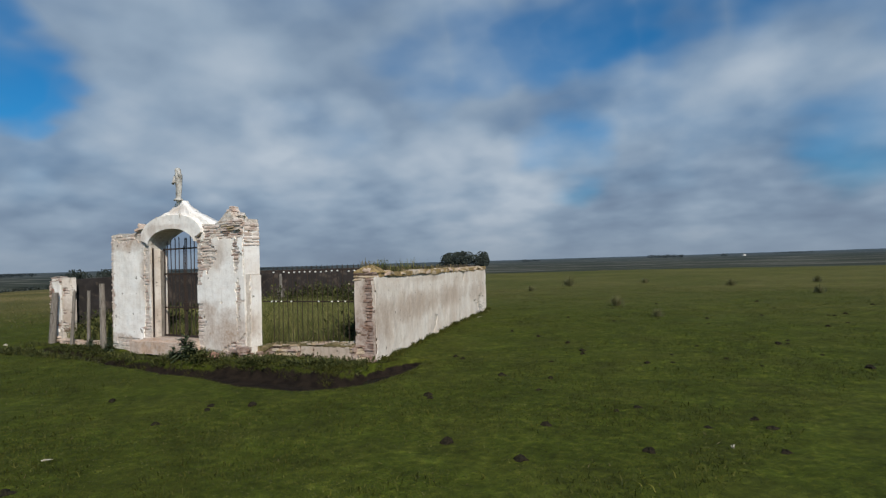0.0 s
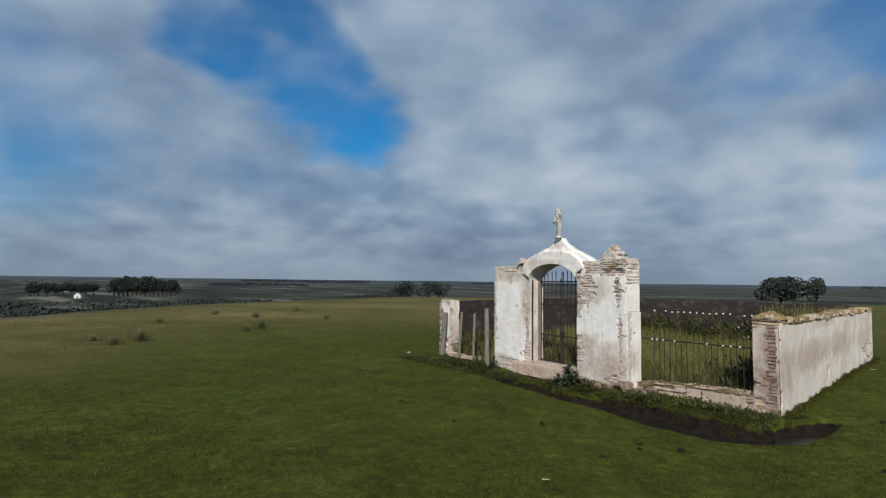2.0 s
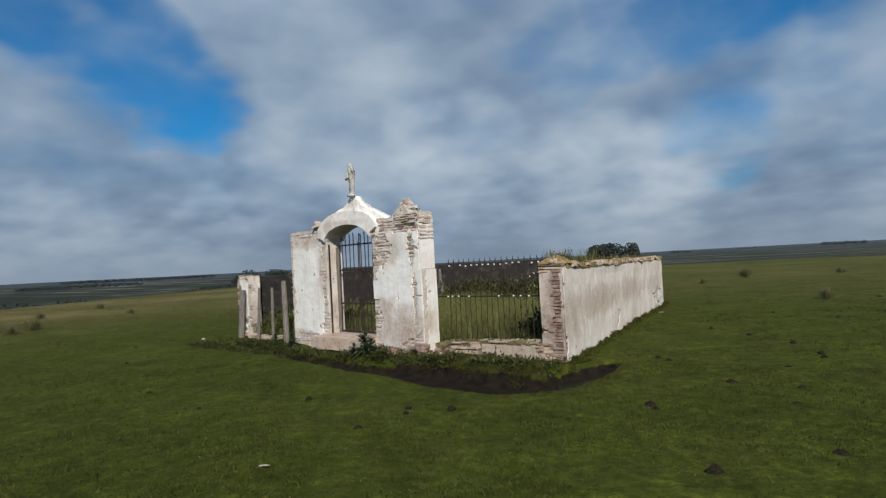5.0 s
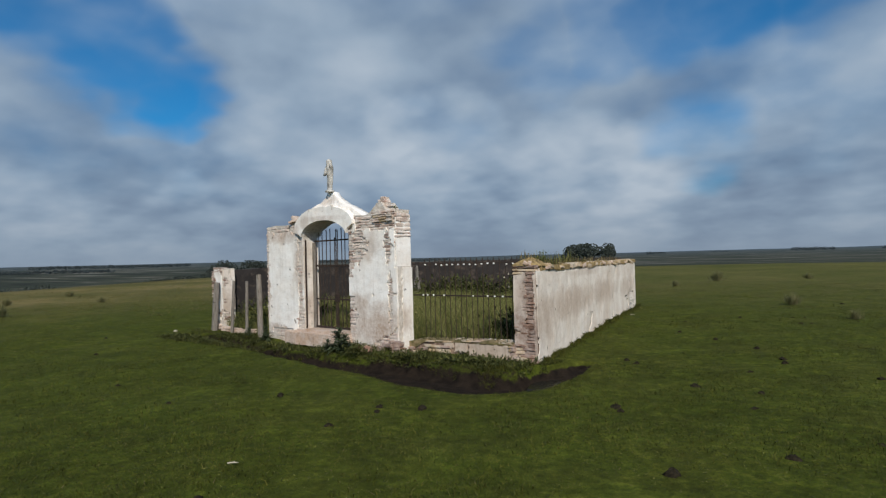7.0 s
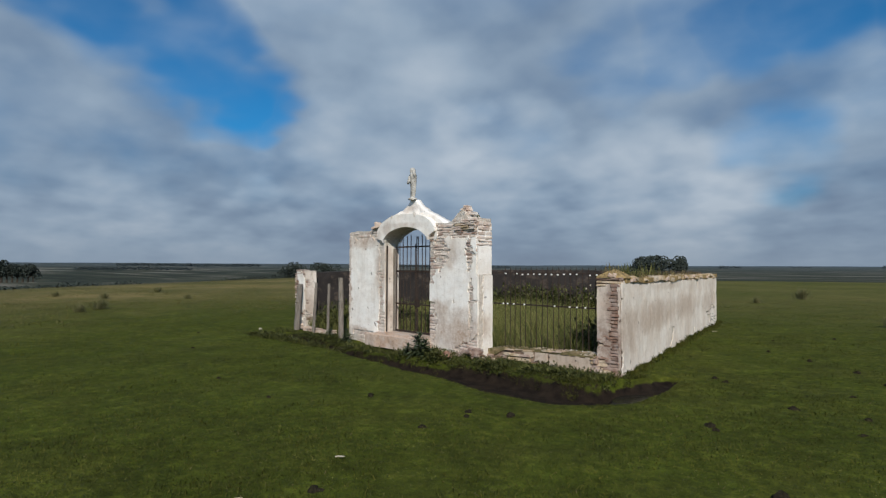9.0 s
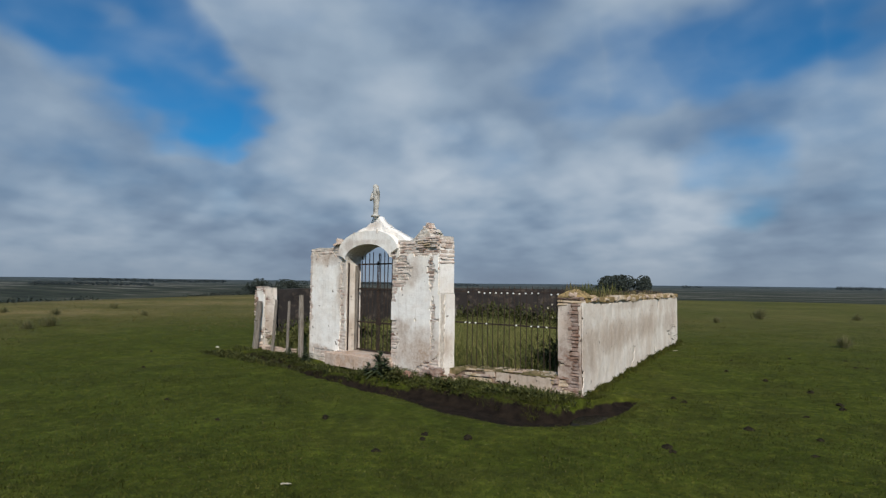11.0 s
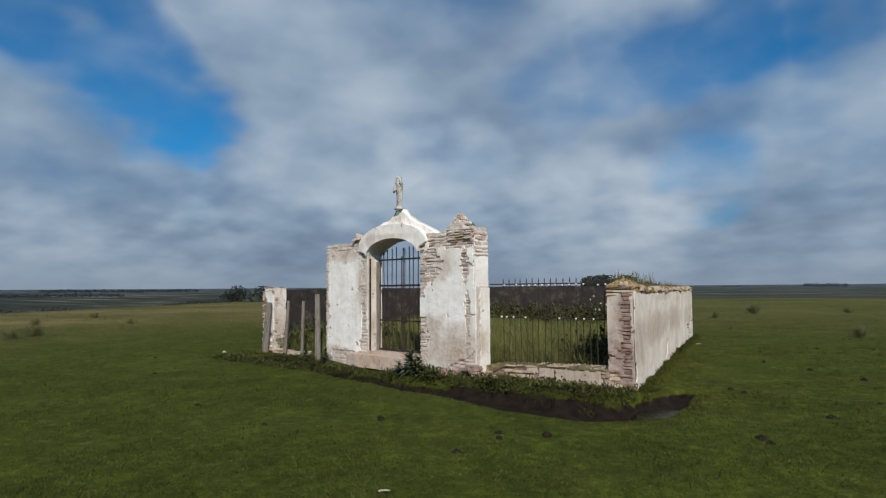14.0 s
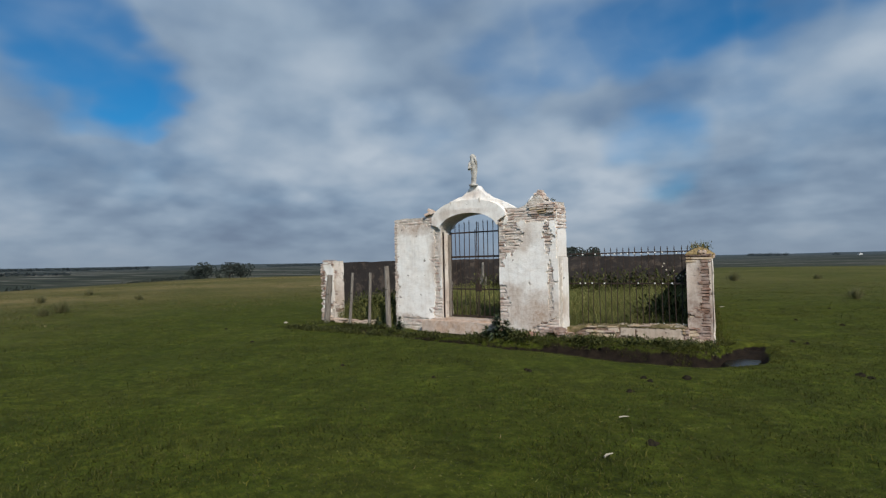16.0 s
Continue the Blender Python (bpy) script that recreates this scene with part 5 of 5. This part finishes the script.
inner = Shape()
for _ in range(70):
    x, y = vr.uniform(-3.8, 0.4), vr.uniform(0.9, 4.0)
    herb(inner, x, y, gz1(x, y), vr.uniform(0.25, 0.55), 60, 0, 0.5)
for _ in range(46):
    x = vr.uniform(-3.9, -1.9)
    y = vr.uniform(0.7, 2.6)
    herb(inner, x, y, gz1(x, y), vr.uniform(0.45, 0.9), 130, 0, 0.35)
for _ in range(46):
    x, y = vr.uniform(3.5, 4.2), vr.uniform(0.9, 2.0)
    herb(inner, x, y, gz1(x, y), vr.uniform(0.35, 0.9) * smooth01(2.9, 4.1, x), 130, 0, 0.35)
for _ in range(150):
    x, y = vr.uniform(-4.6, 3.2), vr.uniform(7.6, 8.9)
    herb(inner, x, y, gz1(x, y), vr.uniform(0.5, 1.15), 150, 0, 0.3)
tagged(part("inner_weeds", inner, WEED), "dark tangled weeds and shrubs inside the enclosure", "weeds", kind="stuff")

flowers = Shape()
for _ in range(18):
    x, y, z = vr.uniform(4.1, 4.7), vr.uniform(0.6, 1.5), vr.uniform(0.85, 1.2)
    flowers.tube([(x, y, z), (x, y, z + 0.03)], [0.018, 0.006], 5)
tagged(part("white_flowers", flowers, BONE), "small white flower heads among the weeds", "flowers", kind="stuff")


def thistle(x, y, size, name="thistle", label="grey-green thistle plant growing at the gateway's foot"):
    z = gz1(x, y)
    t = thing(name, label, "plant", pose(x, y, z))
    stem = Shape()
    stem.tube([(0, 0, -0.02), (0.01, 0, size * 0.5), (0.03, 0.01, size)], [0.012, 0.010, 0.006], 6)
    part("stem", stem, THISTLE, t)
    s = Shape()
    for k in range(150):
        h = vr.uniform(0.0, 0.95) ** 1.9 * size
        a = vr.uniform(0, 6.28)
        leaf(s, (0.02 * h, 0, h), (math.cos(a), math.sin(a), vr.uniform(0.1, 0.7)), size * vr.uniform(0.35, 0.78) * (1.1 - h / size * 0.7), size * 0.13, vr.uniform(0, 0.3))
    part("foliage", s, THISTLE, t)


thistle(1.28, -0.66, 0.50)
thistle(1.52, -0.74, 0.36)
thistle(1.08, -0.78, 0.28)
thistle(-1.45, -0.30, 0.30, label="grey-green thistle plant beside the wooden fence post")
thistle(-2.15, -0.25, 0.24, label="grey-green thistle plant beside the wooden fence post")

ledge = Shape()
for _ in range(260):
    x = 2.7 + 2.0 * vr.random() ** 1.4
    q = Vector((x, vr.uniform(-0.05, 0.22), 0.0 + 0.04 * smooth01(2.8, 4.4, x)))
    leaf(ledge, q, (vr.uniform(-0.8, 0.8), vr.uniform(-1, 0.3), 0.8), vr.uniform(0.04, 0.13), 0.012, 0.5)
tagged(part("plinth_grass", ledge, GRASS), "grass and moss hanging over the broken plinth", "grass", kind="stuff")

tops = Shape()
for _ in range(620):
    u = vr.uniform(0.0, 7.5) if vr.random() < 0.75 else vr.uniform(0, 2.5)
    q = WM @ Vector((u, vr.uniform(0.08, 0.30), wall_top(u)))
    h = vr.uniform(0.06, 0.20)
    leaf(tops, q, (vr.uniform(-0.5, 0.5), vr.uniform(-0.5, 0.5), 1), h, 0.010, -0.1)
for _ in range(26):
    x, y = vr.uniform(4.78, 5.0), vr.uniform(0.1, 0.4)
    leaf(tops, (x, y, 1.37), (vr.uniform(-0.6, 0.6), vr.uniform(-0.6, 0.6), 1), vr.uniform(0.08, 0.24), 0.014, 0.0)
tagged(part("wall_top_grass", tops, DRY), "dry yellowish grass growing along the wall top", "grass", kind="stuff")
seed = Shape()
for _ in range(90):
    u = abs(vr.gauss(0, 1.9))
    q = WM @ Vector((u, vr.uniform(0.06, 0.30), wall_top(u) + 0.03))
    leaf(seed, q, (vr.uniform(-0.35, 0.35), vr.uniform(-0.35, 0.35), 1), vr.uniform(0.16, 0.34), 0.012, 0.0)
tagged(part("seeding_grass", seed, TALL), "tall seeding grass stalks on the wall top", "grass", kind="stuff")
sprig = Shape()
for _ in range(46):
    u = vr.uniform(0.3, 4.2)
    q = WM @ Vector((u, 0.18, wall_top(u) + 0.05))
    herb(sprig, q.x, q.y, q.z, vr.uniform(0.07, 0.15), 10, 0.3)
for u, yy, z, k in ((4.12, 0.16, 2.43, 18), (4.02, 0.22, 2.44, 12), (1.06, 0.1, 2.46, 6), (2.66, 0.2, 2.66, 5)):
    q = GATE @ Vector((u, yy, z))
    herb(sprig, q.x, q.y, q.z, 0.10 if k > 8 else 0.06, k, 0.5)
for _ in range(30):
    u = vr.uniform(0.05, 1.0)
    q = WM @ Vector((u, vr.uniform(0.05, 0.3), wall_top(u) + 0.08))
    herb(sprig, q.x, q.y, q.z, vr.uniform(0.08, 0.20), 14, 0.4, 0.6)
tagged(part("wall_top_herbs", sprig, WEED), "small green herbs rooted in the masonry tops", "weeds", kind="stuff")


def tuft(x, y, size, mat=None, label="rough tuft of dark rushes in the pasture"):
    t = thing("grass_tuft", label, "grass tuft", pose(x, y, gz1(x, y)), "tufts in the pasture")
    s = Shape()
    for _ in range(300):
        a, o = vr.uniform(0, 6.28), min(0.75, abs(vr.gauss(0, 0.34))) * size
        e = vr.uniform(0.75, 1.55)
        leaf(s, (math.cos(a) * o * 0.8, math.sin(a) * o * 0.8, -0.02), (math.cos(a) * math.cos(e), math.sin(a) * math.cos(e), math.sin(e)), size * vr.uniform(0.35, 1.0) * (1.15 - 0.7 * o / size), size * 0.022, 0.0)
    part("clump", s, mat or TUFT, t)


for x, y, s_ in ((1.7, 21.6, 0.42), (2.45, 27.5, 0.80), (7.66, 11.2, 0.48), (9.2, 7.9, 0.30), (-16.2, -1.0, 0.62), (-15.2, -2.0, 0.44), (-13.0, -6.4, 0.60), (-12.2, -7.3, 0.42), (-13.8, -7.7, 0.34), (-24.0, 1.5, 0.5),
                 (-27.5, 0.2, 0.45), (-30, 6.5, 0.5), (-21, 4.5, 0.4), (-22, -4, 0.4), (11.5, 26, 0.5), (14.5, 19, 0.45), (6.6, 31, 0.5), (16, 30, 0.5)):
    tuft(x, y, s_)

# ---- dung, stones and scraps on the pasture ----


def clod(x, y, size, kind="dung_pat", label="dark dried dung pat lying in the grass", mat=None, flat_=0.45, category="dung"):
    s = Shape()
    n, v = 10, []
    for h, r in ((-0.2, 0.9), (0.15, 1.0), (0.6, 0.72), (0.95, 0.28)):
        for k in range(n):
            a = 2 * math.pi * k / n
            j = 1 + 0.7 * nz(math.cos(a) + x, math.sin(a) + y, h, 2.4) + vr.uniform(-0.22, 0.22)
            v.append((math.cos(a) * r * j * size, math.sin(a) * r * j * size, h * size * flat_ * (1 + 0.3 * nz(math.cos(a) * 2 + x, math.sin(a) * 2, y))))
    s.add(v, [(i * n + k, i * n + (k + 1) % n, (i + 1) * n + (k + 1) % n, (i + 1) * n + k) for i in range(3) for k in range(n)] + [tuple(3 * n + k for k in range(n))])
    return tagged(part(kind, s, mat or DUNG, m=pose(x, y, gz1(x, y) + (-0.15 * size * flat_ if kind == "dung_pat" else 0.012), 0, 0, vr.uniform(0, 360))), label, category, "dung on the pasture" if kind == "dung_pat" else "")


for x, y, s_ in ((3.24, -3.55, 0.09), (5.27, -3.12, 0.15), (4.84, -4.17, 0.10), (4.78, -3.32, 0.10), (4.90, -3.50, 0.09), (6.23, 4.36, 0.10), (7.08, 3.60, 0.14), (7.64, -0.45, 0.13), (8.36, 1.92, 0.13),
                 (7.11, -1.88, 0.14), (8.40, -0.51, 0.10), (9.57, 0.99, 0.11), (7.89, 2.85, 0.14), (12.54, 1.32, 0.16), (10.0, -3.36, 0.12), (5.52, -6.05, 0.12), (6.5, 0.75, 0.12), (9.0, -3.9, 0.14),
                 (10.9, -2.0, 0.10), (11.6, 3.4, 0.13), (12.8, 6.2, 0.13), (10.4, 7.5, 0.12), (13.6, 9.0, 0.14), (15.2, 5.6, 0.14), (8.8, 12.2, 0.12), (11.9, 13.5, 0.14), (2.4, -4.6, 0.08), (0.6, -4.4, 0.08),
                 (-3.0, -3.2, 0.09), (-5.6, -1.9, 0.10), (14.8, 12.0, 0.13), (16.9, 8.8, 0.15), (6.9, 7.3, 0.10), (5.9, 6.2, 0.08), (8.20, -3.68, 0.17), (8.94, -2.81, 0.13), (7.21, -2.01, 0.10), (8.42, 1.62, 0.12), (3.32, -3.62, 0.10), (6.28, 0.92, 0.11), (11.06, -3.04, 0.10)):
    clod(x, y, s_ * 0.44, flat_=0.85)
for _ in range(34):
    x, y = vr.uniform(6.6, 15.0), vr.uniform(-2.5, 11.0)
    if ditch(x, y) == 0.0 and x > 7.0 - 0.1 * y:
        clod(x, y, vr.uniform(0.025, 0.06), flat_=0.5, label="small dark lump of dung lying in the grass")
clod(1.98, -0.62, 0.13, "rock", "reddish rock fallen at the foot of the gateway", REDROCK, 0.8, "rock")
clod(1.72, -0.58, 0.09, "rock", "small reddish rock fallen at the foot of the gateway", REDROCK, 0.7, "rock")
clod(-5.2, -0.35, 0.05, "rock", "small pale stone lying near the broken pillar", BONE, 0.7, "rock")


def scrap(x, y, length, yaw, label="bleached bone fragment lying in the grass"):
    s = Shape()
    s.tube([(-length / 2, 0, 0.02), (-length * 0.2, 0.004, 0.026), (length * 0.2, 0.004, 0.028), (length / 2, 0.0, 0.03)], [0.008, 0.007, 0.006, 0.003], 7)
    s.tube([(-length * 0.4, 0.012, 0.016), (0, 0.022, 0.024), (length * 0.42, 0.030, 0.020)], [0.005, 0.006, 0.002], 6)
    tagged(part("bone", s, BONE, m=pose(x, y, gz1(x, y) + 0.012, 0, 0, yaw)), label, "bone", "bleached bones in the grass")


scrap(5.15, -5.52, 0.09, 25)
scrap(5.34, -6.60, 0.09, 62)
scrap(4.40, 6.95, 0.14, 40)
scrap(10.67, -3.1, 0.06, 80)

# white cross stone inside the enclosure, before the back wall
memo = Shape()
memo.box(-0.16, 0.16, -0.12, 0.12, -0.2, 0.45)
memo.box(-0.10, 0.10, -0.08, 0.08, 0.45, 0.85)
memo.tube([(0, 0, 0.82), (0, 0, 1.0), (0, 0, 1.2), (0, 0, 1.36), (0, 0, 1.40)], [0.075, 0.055, 0.06, 0.045, 0.01], 8)
tagged(part("grave_marker", memo, MARKER, m=pose(-3.95, 8.2, gz1(-3.95, 8.2), 0, 0, -8)), "small weathered grey stone grave marker in tall grass", "grave marker")

# ---- trees and far things ----


def place(azimuth, distance, x0=9.3, y0=-8.8):
    return x0 + distance * math.sin(radians(azimuth)), y0 + distance * math.cos(radians(azimuth))


def crown(s, cx, cy, cz, rx, rz, leaves, size, r):
    """Leaf clumps filling uneven lobes."""
    lobes = [(cx + r.uniform(-0.6, 0.6) * rx, cy + r.uniform(-0.6, 0.6) * rx, cz + r.uniform(-0.45, 0.6) * rz, r.uniform(0.35, 0.6)) for _ in range(9)]
    for _ in range(leaves):
        lx, ly, lz, k = r.choice(lobes)
        d = Vector((r.gauss(0, 1), r.gauss(0, 1), r.gauss(0, 1))).normalized()
        q = Vector((lx + d.x * rx * k, ly + d.y * rx * k, lz + d.z * rz * k))
        a = Vector((r.gauss(0, 1), r.gauss(0, 1), r.gauss(0, 1))).normalized() * size * r.uniform(0.6, 1.3)
        b = a.orthogonal().normalized() * size * r.uniform(0.4, 0.9)
        s.add([q - a, q - b, q + a, q + b], [(0, 1, 2, 3)])


def tree(x, y, h, w, seed, label="dark green bushy tree far across the field", bare_=0.18):
    r = random.Random(seed)
    z = ground(x, y)
    t = thing("tree", label, "tree", pose(x, y, z - 0.1), "trees in the distance")
    tr = Shape()
    tr.tube([(0, 0, -0.2), (0.02 * h, 0, h * 0.25), (0.0, 0.02 * h, h * 0.55), (0.03 * h, 0, h * 0.8)], [0.05 * h, 0.04 * h, 0.025 * h, 0.01 * h], 7)
    for _ in range(5):
        a, b = r.uniform(0, 6.28), r.uniform(0.2, 0.5)
        tr.tube([(0, 0, h * b), (math.cos(a) * w * 0.3, math.sin(a) * w * 0.3, h * (b + 0.2))], [0.02 * h, 0.006 * h], 5)
    part("trunk", tr, BARK, t)
    c = Shape()
    crown(c, 0, 0, h * (bare_ + (1 - bare_) / 2), w * 0.5, h * (1 - bare_) * 0.5, 1100, 0.045 * h, r)
    part("crown", c, FOLIAGE, t)


for i, (a, d, h, w) in enumerate(((-23.9, 98, 3.6, 4.0), (-22.9, 100, 4.2, 4.6), (-21.9, 99, 4.1, 4.4), (-20.3, 97, 3.9, 2.6))):
    tree(*place(a, d), h, w, 40 + i, "low dark green tree beyond the enclosure wall", 0.1)
for i, (a, d, h, w) in enumerate(((-56.3, 128, 4.0, 4.6), (-55.3, 130, 4.3, 4.4), (-53.4, 129, 4.1, 5.2), (-52.4, 131, 3.8, 4.6))):
    tree(*place(a, d, 6.7, -10.9), h, w, 60 + i, "dark green tree beside a hedge in the field", 0.05)
hedge = Shape()
hr = random.Random(5)
for k in range(16):
    x, y = place(-61.5 + k * 0.32, 126, 6.7, -10.9)
    crown(hedge, x, y, ground(x, y) + 0.8, 1.5, 0.9, 160, 0.16, hr)
tagged(part("hedge", hedge, FOLIAGE), "low dark hedge across the far field", "hedge", kind="stuff")
for i in range(15):
    a = -82.6 + i * 0.34
    h = 11.5 + 2.5 * nz(i, 0, 4, 0.7) - 0.32 * max(0, i - 7)
    tree(*place(a, 400 + 14 * nz(i, 3, 0), 9.3, -9.4), h, 7.5, 80 + i, "tall dark tree of a distant grove")
for i in range(9):
    a = -88.5 + i * 0.55
    tree(*place(a, 420 + 20 * nz(i, 8, 0), 9.3, -9.4), 8.0 + 2.0 * nz(i, 5, 2), 7.0, 120 + i, "dark tree of a distant farmstead")
for n_, (a0, a1, d, h) in enumerate(((-16.9, -16.2, 1500, 8), (-16.0, -15.4, 1500, 7), (-11.5, -10.0, 1700, 5), (-5.2, -2.2, 1600, 9), (1.0, 1.4, 1500, 7), (5.0, 8.0, 1900, 6), (-75, -66, 900, 5), (-72, -60, 1500, 8), (-50, -36, 1500, 7))):
    woods = Shape()
    wr = random.Random(200 + n_)
    k = max(3, int((a1 - a0) / 0.22))
    for i in range(k):
        x, y = place(a0 + (a1 - a0) * (i + wr.random() * 0.6) / k, d * wr.uniform(0.98, 1.02))
        crown(woods, x, y, ground(x, y) + h * 0.4, d * 0.0035, h * wr.uniform(0.35, 0.6), 60, h * 0.16, wr)
    tagged(part("far_woods", woods, FARWOOD), "dark line of woods on the horizon", "woods", kind="stuff")
scrub = Shape()
for _ in range(150):
    # a belt of low bushes that draws away to the north
    t = hr.random()
    x, y = place(-93 + 25 * t, 50 + 40 * t + hr.uniform(0, 26 - 12 * t), 6.7, -10.9)
    k = hr.uniform(0.5, 1.0)
    crown(scrub, x, y, ground(x, y) + 0.25 * k, 2.0 * k, 0.75 * k, 70, 0.16, hr)
for _ in range(60):
    x, y = place(hr.uniform(-90, -64), hr.uniform(130, 300), 6.7, -10.9)
    crown(scrub, x, y, ground(x, y) + 0.6, 2.6, 0.9, 40, 0.35, hr)
tagged(part("far_scrub", scrub, FOLIAGE), "dark low scrub on the far western slope", "scrub", kind="stuff")


def house(x, y, w, d, h, yaw):
    t = thing("house", "small white gabled farmhouse far away among trees", "house", pose(x, y, ground(x, y), 0, 0, yaw))
    b = Shape()
    b.add([(-w, -d, 0), (w, -d, 0), (w, d, 0), (-w, d, 0), (-w, -d, h), (w, -d, h), (w, d, h), (-w, d, h), (0, -d, h * 1.7), (0, d, h * 1.7)],
          [(0, 1, 5, 8, 4), (2, 3, 7, 9, 6), (1, 2, 6, 5), (3, 0, 4, 7), (0, 3, 2, 1)])
    part("wall", b, HOUSE, t)
    o = w * 1.12
    for sgn in (-1, 1):
        r = Shape()
        r.add([(0, -d * 1.05, h * 1.72), (0, d * 1.05, h * 1.72), (sgn * o, d * 1.05, h * 0.93), (sgn * o, -d * 1.05, h * 0.93),
               (0, -d * 1.05, h * 1.80), (0, d * 1.05, h * 1.80), (sgn * o, d * 1.05, h * 1.0), (sgn * o, -d * 1.05, h * 1.0)],
              [(0, 1, 2, 3), (4, 7, 6, 5), (0, 3, 7, 4), (1, 5, 6, 2), (2, 6, 7, 3)])
        part("roof", r, ROOF, t)
    part("door", Shape().box(-w * 0.2, w * 0.2, -d - 0.06, -d - 0.01, 0, h * 0.75), ROOF, t)


house(*place(-85.2, 370, 9.3, -9.4), 1.6, 2.2, 1.7, 70)
house(*place(2.7, 1500), 3, 4, 2.2, 20)
